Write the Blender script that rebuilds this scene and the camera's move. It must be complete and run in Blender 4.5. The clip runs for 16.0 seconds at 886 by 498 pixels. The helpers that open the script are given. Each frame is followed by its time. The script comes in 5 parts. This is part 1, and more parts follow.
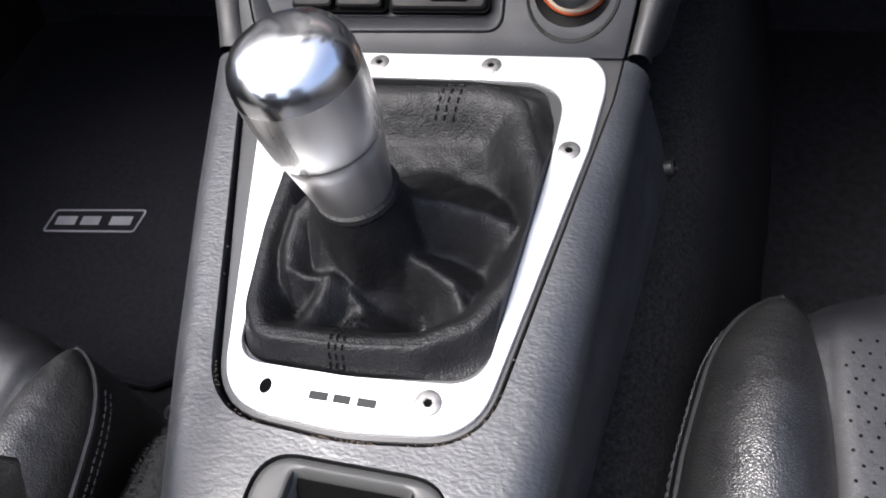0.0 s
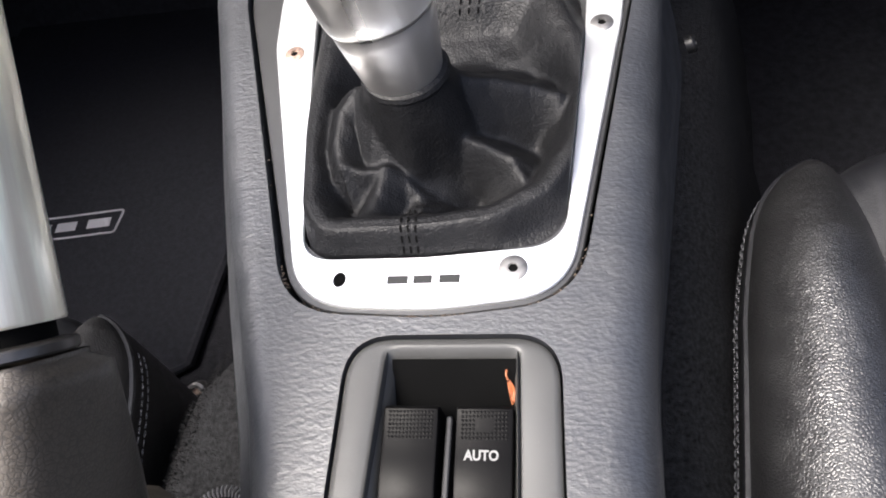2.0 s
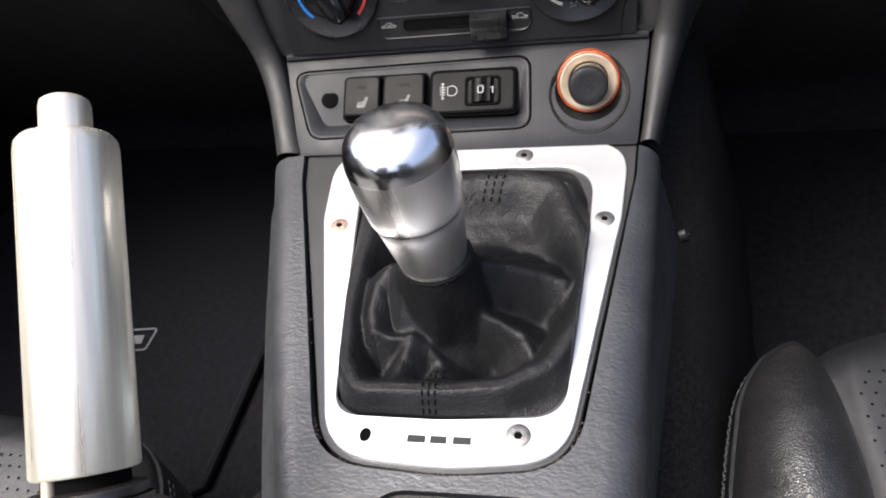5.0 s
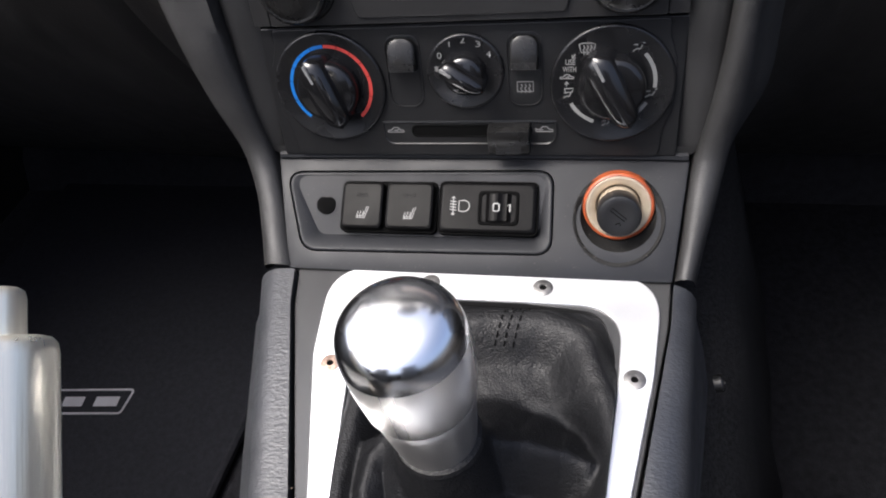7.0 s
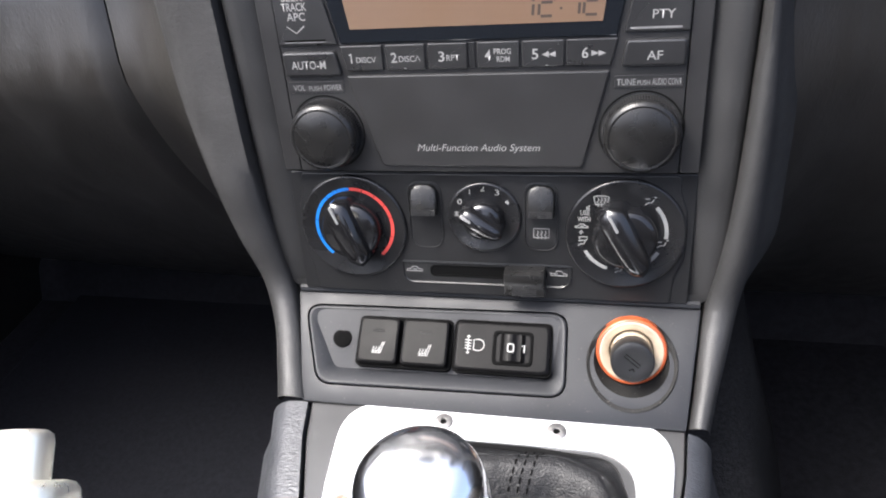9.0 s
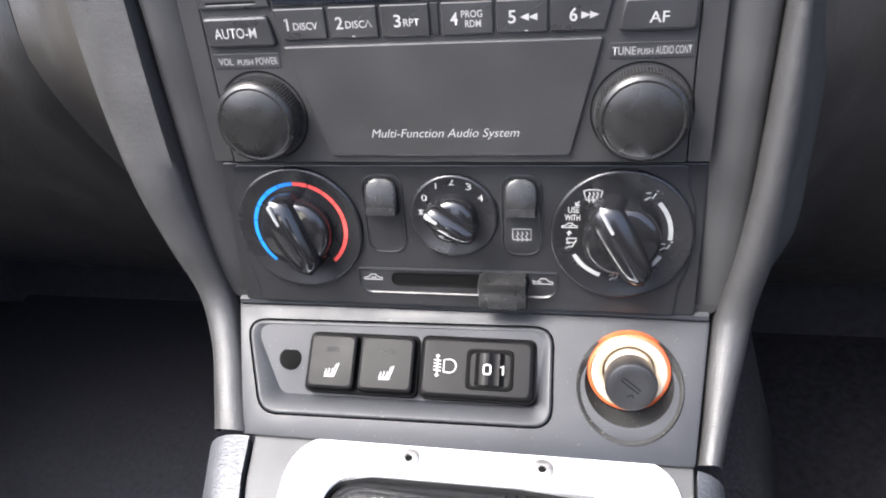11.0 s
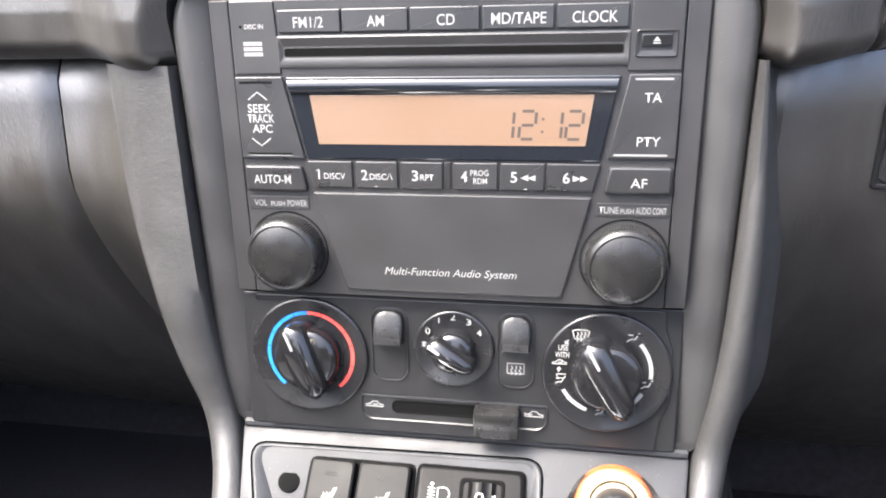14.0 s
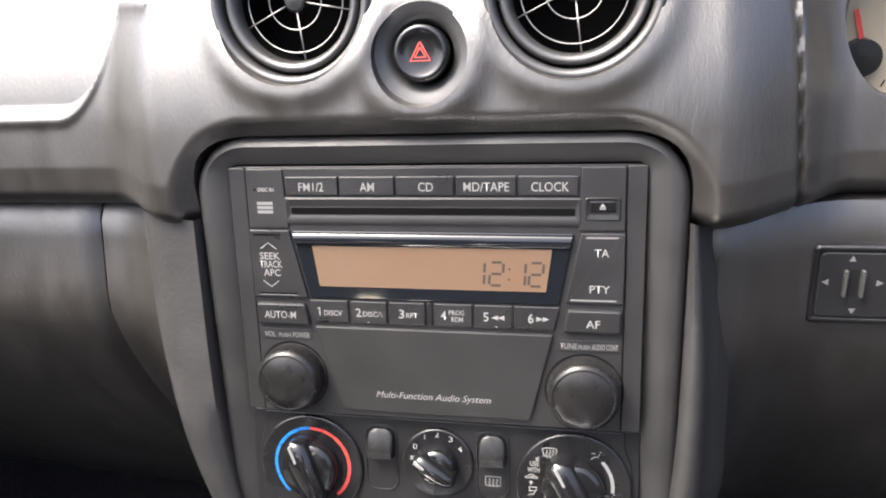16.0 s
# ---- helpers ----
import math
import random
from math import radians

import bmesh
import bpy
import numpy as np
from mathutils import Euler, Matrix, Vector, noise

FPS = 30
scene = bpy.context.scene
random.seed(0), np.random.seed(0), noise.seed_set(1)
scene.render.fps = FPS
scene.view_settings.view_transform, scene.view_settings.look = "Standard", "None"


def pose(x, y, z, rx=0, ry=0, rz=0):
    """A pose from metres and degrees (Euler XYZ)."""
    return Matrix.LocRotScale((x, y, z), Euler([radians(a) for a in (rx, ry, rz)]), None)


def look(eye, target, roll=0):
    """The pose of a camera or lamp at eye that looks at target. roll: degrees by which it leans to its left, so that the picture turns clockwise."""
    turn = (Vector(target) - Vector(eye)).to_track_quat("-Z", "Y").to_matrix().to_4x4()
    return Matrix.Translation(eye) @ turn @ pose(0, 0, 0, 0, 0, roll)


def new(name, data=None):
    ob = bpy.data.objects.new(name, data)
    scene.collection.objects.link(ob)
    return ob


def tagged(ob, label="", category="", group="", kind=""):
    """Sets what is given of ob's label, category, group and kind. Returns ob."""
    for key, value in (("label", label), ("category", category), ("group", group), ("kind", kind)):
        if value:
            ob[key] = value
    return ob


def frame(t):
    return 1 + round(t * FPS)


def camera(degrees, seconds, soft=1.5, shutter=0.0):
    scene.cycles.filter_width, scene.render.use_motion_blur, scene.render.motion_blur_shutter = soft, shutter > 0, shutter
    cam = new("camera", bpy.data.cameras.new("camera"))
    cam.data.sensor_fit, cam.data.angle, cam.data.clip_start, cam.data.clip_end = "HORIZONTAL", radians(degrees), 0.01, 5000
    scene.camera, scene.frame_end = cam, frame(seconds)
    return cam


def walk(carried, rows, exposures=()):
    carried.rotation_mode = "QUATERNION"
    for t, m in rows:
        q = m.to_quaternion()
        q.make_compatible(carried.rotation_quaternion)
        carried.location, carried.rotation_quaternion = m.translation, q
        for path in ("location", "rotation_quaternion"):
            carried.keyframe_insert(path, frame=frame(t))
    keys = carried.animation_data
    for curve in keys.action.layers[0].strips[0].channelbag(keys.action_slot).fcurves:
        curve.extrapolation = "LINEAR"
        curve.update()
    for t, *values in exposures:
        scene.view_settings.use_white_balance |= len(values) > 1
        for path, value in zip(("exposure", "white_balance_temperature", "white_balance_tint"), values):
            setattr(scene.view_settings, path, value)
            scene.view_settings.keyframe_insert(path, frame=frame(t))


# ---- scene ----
cam = camera(63.6, 16.0, soft=1.9)
PATH = [
    (0, (0.107, 0.192, 0.681), (-0.408, 1.233, -0.947), -16.5),
    (0.2, (0.103, 0.195, 0.686), (-0.407, 1.26, -0.928), -17.0),
    (0.5, (0.098, 0.182, 0.68), (-0.363, 1.283, -0.924), -13.3),
    (1, (0.096, 0.163, 0.676), (-0.401, 1.235, -0.937), -15.9),
    (1.5, (0.07, 0.148, 0.66), (-0.318, 1.221, -0.982), -17.5),
    (2, (0.068, 0.149, 0.658), (-0.321, 1.228, -0.981), -18.5),
    (2.5, (0.066, 0.149, 0.647), (-0.336, 1.235, -0.984), -18.0),
    (3, (0.064, 0.146, 0.644), (-0.356, 1.201, -1.002), -19.3),
    (3.5, (0.075, 0.135, 0.65), (-0.38, 1.181, -0.993), -20.1),
    (4, (0.073, 0.132, 0.667), (-0.401, 1.236, -0.932), -19.0),
    (4.5, (0.073, 0.132, 0.683), (-0.349, 1.409, -0.797), -13.7),
    (4.7, (0.075, 0.133, 0.694), (-0.344, 1.471, -0.733), -13.1),
    (6.8, (0.057, 0.214, 0.717), (-0.356, 1.529, -0.733), -11.1),
    (7, (0.059, 0.214, 0.715), (-0.348, 1.563, -0.703), -10.2),
    (7.5, (0.06, 0.211, 0.728), (-0.326, 1.666, -0.589), -7.2),
    (8, (0.061, 0.209, 0.732), (-0.354, 1.752, -0.471), -8.1),
    (8.5, (0.062, 0.21, 0.735), (-0.361, 1.773, -0.438), -8.2),
    (9, (0.054, 0.215, 0.729), (-0.372, 1.775, -0.447), -7.3),
    (9.2, (0.053, 0.229, 0.726), (-0.37, 1.795, -0.444), -7.1),
    (11.3, (0.049, 0.264, 0.702), (-0.319, 1.806, -0.517), -7.0),
    (11.5, (0.05, 0.262, 0.702), (-0.331, 1.83, -0.481), -7.1),
    (12, (0.047, 0.255, 0.704), (-0.301, 1.895, -0.387), -5.1),
    (12.5, (0.043, 0.249, 0.704), (-0.275, 1.959, -0.284), -2.9),
    (13, (0.046, 0.248, 0.71), (-0.262, 1.971, -0.259), -2.8),
    (13.5, (0.044, 0.238, 0.717), (-0.289, 1.976, -0.214), -2.9),
    (14, (0.045, 0.235, 0.714), (-0.281, 2.007, -0.155), -2.7),
    (14.5, (0.052, 0.236, 0.737), (-0.312, 2.044, -0.036), -3.8),
    (15, (0.055, 0.233, 0.759), (-0.326, 2.064, 0.051), -4.3),
    (15.5, (0.056, 0.226, 0.759), (-0.333, 2.056, 0.052), -4.1),
    (16, (0.071, 0.212, 0.763), (-0.329, 2.034, 0.042), -3.6),
]
EXPOSURES = [(0.0, 1.75, 5700, 8), (1.0, 1.9, 5800, 8), (2.0, 1.95, 5900, 8), (3.0, 2.1, 6100, 8), (4.0, 1.9, 6100, 8), (4.5, 1.75, 6000, 8), (7.0, 1.5, 5800, 8), (7.5, 2.3, 5750, 8), (8.0, 2.75, 5750, 7), (8.6, 2.8, 5750, 7), (9.0, 2.5, 5750, 7), (11.5, 3.5, 5700, 7),
             (12.5, 3.9, 5750, 6), (13.0, 3.65, 5700, 6), (14.0, 3.8, 5950, 7), (15.0, 3.05, 6150, 8), (16.0, 2.95, 6150, 8)]
walk(cam, [(t, look(eye, target, roll)) for t, eye, target, roll in PATH], EXPOSURES)

# world and sun: bright soft daylight on an open car
world = bpy.data.worlds.new("sky")
scene.world = world
world.use_nodes = True
wn = world.node_tree
sky = wn.nodes.new("ShaderNodeTexSky")
sky.sky_type = "NISHITA"
sky.sun_disc = False
sky.sun_elevation, sky.sun_rotation = radians(61), radians(243)
sky.air_density, sky.dust_density, sky.ozone_density = 0.5, 10.0, 0.6
wn.nodes["Background"].inputs["Strength"].default_value = 0.15
wn.links.new(sky.outputs["Color"], wn.nodes["Background"].inputs["Color"])
sun_data = bpy.data.lights.new("sun", "SUN")
sun_data.energy, sun_data.angle, sun_data.color = 1.1, radians(28), (1.0, 0.86, 0.68)
sun = new("sun", sun_data)
sun.matrix_world = look((-0.5, -0.25, 1.0), (0, 0, 0))


# ---- materials ----
def material(name, color, rough=0.5, metal=0.0, bump=0.0, scale=400.0, wrinkle=0.0, wrinkle_scale=120.0, vary=0.15, vary_scale=25.0,
             rough_vary=0.08, stretch=(1, 1, 1), dust=0.0, coat=0.0, kind="noise", spec=0.5, crack=0.0, along=None):
    """A surface with grain (bump, at scale per metre), coarser wrinkles, patchy colour and gloss, grey dust, and dark lines between leather cells."""
    m = bpy.data.materials.new(name)
    m.use_nodes = True
    nt = m.node_tree
    b = nt.nodes["Principled BSDF"]
    b.inputs["Metallic"].default_value = metal
    b.inputs["Specular IOR Level"].default_value = spec
    b.inputs["Coat Weight"].default_value = coat
    b.inputs["Coat Roughness"].default_value = 0.08
    tc = nt.nodes.new("ShaderNodeTexCoord")
    mp = nt.nodes.new("ShaderNodeMapping")
    mp.inputs["Scale"].default_value = stretch
    if along:
        # grain that runs along a slanting axis
        mp.vector_type = "TEXTURE"
        mp.inputs["Rotation"].default_value = Vector(along).to_track_quat("X", "Z").to_euler()
        mp.inputs["Scale"].default_value = tuple(1 / v for v in stretch)
    nt.links.new(tc.outputs["Object"], mp.inputs["Vector"])

    def noise_at(s, detail=3.0):
        n = nt.nodes.new("ShaderNodeTexNoise")
        n.inputs["Scale"].default_value, n.inputs["Detail"].default_value = s, detail
        nt.links.new(mp.outputs["Vector"], n.inputs["Vector"])
        return n.outputs["Fac"]

    def mix(fac, a, c):
        n = nt.nodes.new("ShaderNodeMix")
        n.data_type = "RGBA"
        nt.links.new(fac, n.inputs["Factor"])
        for sock, v in ((n.inputs[6], a), (n.inputs[7], c)):
            if isinstance(v, tuple):
                sock.default_value = (*v, 1)
            else:
                nt.links.new(v, sock)
        return n.outputs[2]

    def ramp(fac, lo, hi, a=0.0, z=1.0):
        n = nt.nodes.new("ShaderNodeMapRange")
        for key, v in (("From Min", lo), ("From Max", hi), ("To Min", a), ("To Max", z)):
            n.inputs[key].default_value = v
        nt.links.new(fac, n.inputs["Value"])
        return n.outputs["Result"]

    patch = noise_at(vary_scale, 5.0)
    lo = tuple(max(0.0, c * (1 - vary)) for c in color)
    hi = tuple(min(1.0, c * (1 + vary)) for c in color)
    col = mix(ramp(patch, 0.3, 0.7), lo, hi)
    if dust:
        specks = noise_at(900.0, 2.0)
        col = mix(ramp(specks, 0.68, 0.78, 0.0, dust), col, (0.42, 0.38, 0.33))
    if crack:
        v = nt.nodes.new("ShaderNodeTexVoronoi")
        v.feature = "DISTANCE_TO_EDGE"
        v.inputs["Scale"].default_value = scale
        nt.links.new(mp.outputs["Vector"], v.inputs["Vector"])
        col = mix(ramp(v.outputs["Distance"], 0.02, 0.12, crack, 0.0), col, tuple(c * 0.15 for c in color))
    nt.links.new(col, b.inputs["Base Color"])
    nt.links.new(ramp(noise_at(vary_scale * 2.3, 4.0), 0.3, 0.7, max(0.02, rough - rough_vary), min(1.0, rough + rough_vary)), b.inputs["Roughness"])
    last = None
    for amount, s, k in ((wrinkle, wrinkle_scale, "noise"), (bump, scale, kind)):
        if not amount:
            continue
        bn = nt.nodes.new("ShaderNodeBump")
        bn.inputs["Strength"].default_value = amount
        bn.inputs["Distance"].default_value = 0.6 / s
        if k == "cells":
            v = nt.nodes.new("ShaderNodeTexVoronoi")
            v.feature = "DISTANCE_TO_EDGE"
            v.inputs["Scale"].default_value = s
            nt.links.new(mp.outputs["Vector"], v.inputs["Vector"])
            fac = ramp(v.outputs["Distance"], 0.0, 0.22)
        else:
            fac = noise_at(s, 3.0)
        nt.links.new(fac, bn.inputs["Height"])
        if last:
            nt.links.new(last, bn.inputs["Normal"])
        last = bn.outputs["Normal"]
    if last:
        nt.links.new(last, b.inputs["Normal"])
    return m


def plain(name, color, rough=0.5, metal=0.0):
    m = bpy.data.materials.new(name)
    m.use_nodes = True
    b = m.node_tree.nodes["Principled BSDF"]
    b.inputs["Base Color"].default_value = (*color, 1)
    b.inputs["Roughness"].default_value, b.inputs["Metallic"].default_value = rough, metal
    return m


VINYL = material("grained_vinyl", (0.020, 0.0212, 0.0243), 0.46, bump=0.34, scale=680, wrinkle=0.12, wrinkle_scale=300, stretch=(0.72, 1.25, 1.0), dust=0.02, spec=0.8)
PAD = material("dash_vinyl", (0.019, 0.0174, 0.0155), 0.38, bump=0.22, scale=800, wrinkle=0.06, wrinkle_scale=260, stretch=(1.5, 1.0, 0.4), spec=0.9)
CHEEK = material("padded_vinyl", (0.018, 0.0178, 0.0178), 0.52, bump=0.18, scale=1000, kind="cells", wrinkle=0.12, wrinkle_scale=220, dust=0.04, spec=0.38)
FRAME = material("stack_frame_plastic", (0.0135, 0.0133, 0.0132), 0.48, bump=0.12, scale=1600, dust=0.06, spec=0.5)
FASCIA = material("satin_fascia_plastic", (0.0115, 0.0121, 0.0138), 0.48, bump=0.12, scale=1600, dust=0.1, spec=0.2)
SMOOTH = material("smooth_panel_plastic", (0.0195, 0.0195, 0.0198), 0.42, bump=0.08, scale=1600, dust=0.05, spec=0.7)
BEZEL = material("switch_bezel_plastic", (0.042, 0.042, 0.0405), 0.42, bump=0.1, scale=1800, dust=0.04, spec=0.4)
BLACK = material("black_plastic", (0.0075, 0.0076, 0.0081), 0.36, bump=0.12, scale=1800, dust=0.05, spec=0.35)
FACE = material("radio_plastic", (0.0125, 0.0123, 0.0126), 0.42, bump=0.1, scale=1800, dust=0.02, spec=0.35)
BUTTON = material("button_plastic", (0.0115, 0.0115, 0.012), 0.34, bump=0.08, scale=1800, dust=0.02, spec=0.42)
SHINY = material("worn_shiny_plastic", (0.0075, 0.0074, 0.0073), 0.28, bump=0.06, scale=1800, dust=0.0, spec=0.28, rough_vary=0.02, vary_scale=60, vary=0.1)
# button plastic darkened: the shade over the switches is put into its colour
SWITCH = material("shaded_switch_plastic", (0.0024, 0.0023, 0.0024), 0.34, bump=0.08, scale=1800, dust=0.02, spec=0.06)
RUBBER = material("dusty_black_rubber", (0.009, 0.0088, 0.0085), 0.7, bump=0.5, scale=1200, dust=0.3, spec=0.15)
GLOSS = material("gloss_black_plastic", (0.0055, 0.0055, 0.006), 0.14, dust=0.03, vary=0.05, spec=0.5)
DISC = material("satin_dial_plastic", (0.0062, 0.0062, 0.0067), 0.27, bump=0.06, scale=1800, dust=0.04, vary=0.1, spec=0.45)
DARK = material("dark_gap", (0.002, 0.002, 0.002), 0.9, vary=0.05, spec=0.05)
BOOT = material("gaiter_leather", (0.0046, 0.0047, 0.0053), 0.5, bump=0.22, scale=700, kind="cells", wrinkle=0.2, wrinkle_scale=260, rough_vary=0.08, spec=0.26, dust=0.03)
SEAT = material("seat_leather", (0.0095, 0.0093, 0.0097), 0.35, bump=0.26, scale=760, kind="cells", wrinkle=0.12, wrinkle_scale=130, spec=0.9, crack=0.6)
# darker leather for cushion and piping: their dimmer light is in the colour
SEAT_MIDDLE = material("shaded_perforated_leather", (0.0055, 0.0057, 0.0072), 0.46, bump=0.12, scale=900, kind="cells", wrinkle=0.06, wrinkle_scale=200, spec=0.6, crack=0.4)
SLEEVE_BOOT = material("handbrake_leather", (0.056, 0.047, 0.035), 0.38, bump=0.13, scale=700, kind="cells", wrinkle=0.12, wrinkle_scale=260, dust=0.05, spec=0.6, crack=0.5)
ALU = material("brushed_aluminium", (0.86, 0.87, 0.88), 0.36, metal=0.85, bump=0.06, scale=1500, stretch=(0.06, 1.0, 1.0), vary=0.05)
KNOB = material("polished_aluminium", (0.9, 0.9, 0.9), 0.18, metal=1.0, vary=0.04, rough_vary=0.03)
GRIP = material("turned_aluminium", (0.84, 0.825, 0.79), 0.3, metal=0.97, bump=0.05, scale=1500, stretch=(1, 1, 0.05), vary=0.06)
NECK = material("satin_aluminium", (0.5, 0.49, 0.47), 0.34, metal=0.9, bump=0.08, scale=1500, stretch=(1, 1, 0.05), vary=0.08)
LEVER = material("lever_aluminium", (0.95, 0.855, 0.715), 0.34, metal=0.8, bump=0.12, scale=500, stretch=(0.03, 1, 1), along=(-0.16, 0.834, 0.617), vary=0.18, vary_scale=160, rough_vary=0.08)
GUNMETAL = material("dark_clamp_steel", (0.085, 0.08, 0.075), 0.4, metal=0.9, vary=0.2, vary_scale=200)
STEEL = material("screw_steel", (0.22, 0.215, 0.21), 0.5, metal=1.0, vary=0.3, vary_scale=300)
RUSTY = material("rusty_screw", (0.33, 0.24, 0.19), 0.55, metal=0.7, vary=0.5, vary_scale=500)
CARPET = material("black_carpet", (0.0065, 0.0065, 0.0078), 0.95, bump=1.0, scale=700, vary=0.4, vary_scale=150, spec=0.06)
# lighter copy of the carpet: lifts the dark footwell end by colour
CARPET_LIT = material("bulkhead_carpet_lit", (0.0095, 0.0095, 0.011), 0.95, bump=1.0, scale=600, vary=0.3, vary_scale=120, spec=0.06)
PILE = material("tunnel_carpet", (0.0095, 0.0095, 0.010), 0.95, bump=1.0, scale=900, vary=0.6, vary_scale=500, spec=0.05)
MAT = material("mat_carpet", (0.0055, 0.0057, 0.0075), 0.95, bump=0.9, scale=900, vary=0.3, vary_scale=200, spec=0.08)
WHITE = plain("white_print", (0.145, 0.145, 0.142), 0.5)
GREYPRINT = plain("grey_print", (0.11, 0.11, 0.11), 0.5)
THREAD = plain("grey_thread", (0.045, 0.045, 0.05), 0.7)
SILVER = material("silver_thread", (0.10, 0.10, 0.115), 0.6, bump=0.5, scale=1500)
BLUE = plain("blue_print", (0.006, 0.095, 0.33), 0.45)
RED = plain("red_print", (0.38, 0.036, 0.028), 0.45)
ENGRAVED = plain("engraved_black", (0.012, 0.012, 0.012), 0.8)
LCD = material("amber_lcd", (0.095, 0.060, 0.038), 0.35, vary=0.04, vary_scale=12, coat=1.0)
SEGMENT = plain("lcd_segment", (0.016, 0.010, 0.007), 0.5)
SMOKED = plain("smoked_window", (0.006, 0.007, 0.009), 0.08)
AMBER = material("amber_ring", (0.24, 0.052, 0.016), 0.4, vary=0.25, vary_scale=200)
BRASS = material("lighter_metal", (0.40, 0.34, 0.26), 0.4, metal=0.45, vary=0.12, vary_scale=120)
LEAF = material("dry_leaf", (0.27, 0.085, 0.03), 0.7, vary=0.4, vary_scale=600)
CREAM = material("cream_dial", (0.24, 0.205, 0.145), 0.5, vary=0.05)
GRIT = material("grit_dust", (0.055, 0.04, 0.028), 0.9, vary=0.4, vary_scale=900)
TARMAC = material("asphalt", (0.05, 0.05, 0.05), 0.9, bump=0.6, scale=300)


# ---- mesh helpers ----
def link(name, bm, mat, angle=35):
    me = bpy.data.meshes.new(name)
    bmesh.ops.recalc_face_normals(bm, faces=bm.faces)
    for f in bm.faces:
        f.smooth = len(f.verts) <= 4
    for e in bm.edges:
        flat = any(len(f.verts) > 4 for f in e.link_faces)
        e.smooth = not flat and e.calc_face_angle(0.0) < radians(angle)
    bm.to_mesh(me)
    bm.free()
    me.materials.append(mat)
    return new(name, me)


def thing(name, base, label, category, group="", kind=""):
    e = new(name)
    e.location = base
    e.empty_display_size = 0.02
    return tagged(e, label, category, group, kind)


def part(name, bm, mat, parent, label="", angle=35):
    ob = link(name, bm, mat, angle)
    ob.parent = parent
    if parent.type == "EMPTY":
        ob.matrix_parent_inverse = Matrix.Translation(-parent.location)
    return tagged(ob, label)


def basis(origin, slope):
    """A working plane that faces the seats: x to the right, y up along the face, z out of it. slope: degrees that the face rises from level."""
    a = radians(slope)
    m = Matrix(((1, 0, 0), (0, math.cos(a), -math.sin(a)), (0, math.sin(a), math.cos(a)))).to_4x4()
    return Matrix.Translation(origin) @ m @ Matrix.Scale(0.001, 4)


def rrect(x0, y0, x1, y1, r=2.0, n=5):
    """A rounded rectangle, as a ring of points, counter-clockwise. r: one radius, or four from the lower left on."""
    rs = (r,) * 4 if isinstance(r, (int, float)) else r
    pts = []
    for (cx, cy, sx, sy), a0, q in zip(((x0, y0, 1, 1), (x1, y0, -1, 1), (x1, y1, -1, -1), (x0, y1, 1, -1)), (180, 270, 0, 90), rs):
        for i in range(n + 1):
            a = radians(a0 + 90 * i / n)
            pts.append((cx + sx * q + q * math.cos(a), cy + sy * q + q * math.sin(a)))
    return pts


def rpoly(corners, r=2.0, n=5):
    """A polygon with rounded corners. r: one radius, or one for each corner."""
    pts, k = [], len(corners)
    for i, c in enumerate(corners):
        q = r if isinstance(r, (int, float)) else r[i]
        p, a, b = Vector(c), Vector(corners[i - 1]), Vector(corners[(i + 1) % k])
        u, v = (a - p).normalized(), (b - p).normalized()
        t = q / max(0.05, math.tan(u.angle(v) / 2))
        t = min(t, 0.48 * (a - p).length, 0.48 * (b - p).length)
        for j in range(n + 1):
            s = j / n
            pts.append(tuple((1 - s) ** 2 * (p + u * t) + 2 * s * (1 - s) * p + s * s * (p + v * t)))
    return pts


def inset(ring, d):
    """The ring moved inwards by d (outwards where d is below nought)."""
    out, k = [], len(ring)
    area = sum(ring[i - 1][0] * ring[i][1] - ring[i][0] * ring[i - 1][1] for i in range(k))
    s = 1 if area > 0 else -1
    for i in range(k):
        p, a, b = Vector(ring[i]), Vector(ring[i - 1]), Vector(ring[(i + 1) % k])
        e1, e2 = (p - a), (b - p)
        e1 = e1.normalized() if e1.length > 1e-9 else e2.normalized()
        e2 = e2.normalized() if e2.length > 1e-9 else e1
        n1, n2 = Vector((-e1.y, e1.x)) * s, Vector((-e2.y, e2.x)) * s
        m = n1 + n2
        m = n1 if m.length < 1e-6 else m.normalized()
        out.append(tuple(p + m * d / max(0.35, m.dot(n1))))
    return out


def rings(m, loops, cap=True, bottom=False, bm=None):
    """Skins a stack of rings, each (points, height), in the plane m."""
    bm = bm or bmesh.new()
    rows = [[bm.verts.new(m @ Vector((x, y, h))) for x, y in pts] for pts, h in loops]
    k = len(rows[0])
    for a, b in zip(rows, rows[1:]):
        for i in range(k):
            bm.faces.new((a[i - 1], a[i], b[i], b[i - 1]))
    if cap:
        bm.faces.new(rows[-1])
    if bottom:
        bm.faces.new(rows[0][::-1])
    return bm


def prism(m, ring, h0, h1, bevel=0.4, bm=None, bottom=False):
    """A block on the plane m from height h0 to h1 with a rounded upper edge."""
    loops = [(ring, h0), (ring, h1 - bevel)]
    if bevel:
        loops += [(inset(ring, bevel * 0.3), h1 - bevel * 0.3), (inset(ring, bevel), h1)]
    return rings(m, loops, True, bottom, bm)


def lathe(m, profile, n=40, cap=True, sx=1.0, sy=1.0, cx=0.0, cy=0.0, bm=None):
    loops = [([(cx + sx * r * math.cos(2 * math.pi * i / n), cy + sy * r * math.sin(2 * math.pi * i / n)) for i in range(n)], h) for r, h in profile]
    return rings(m, loops, cap, False, bm)


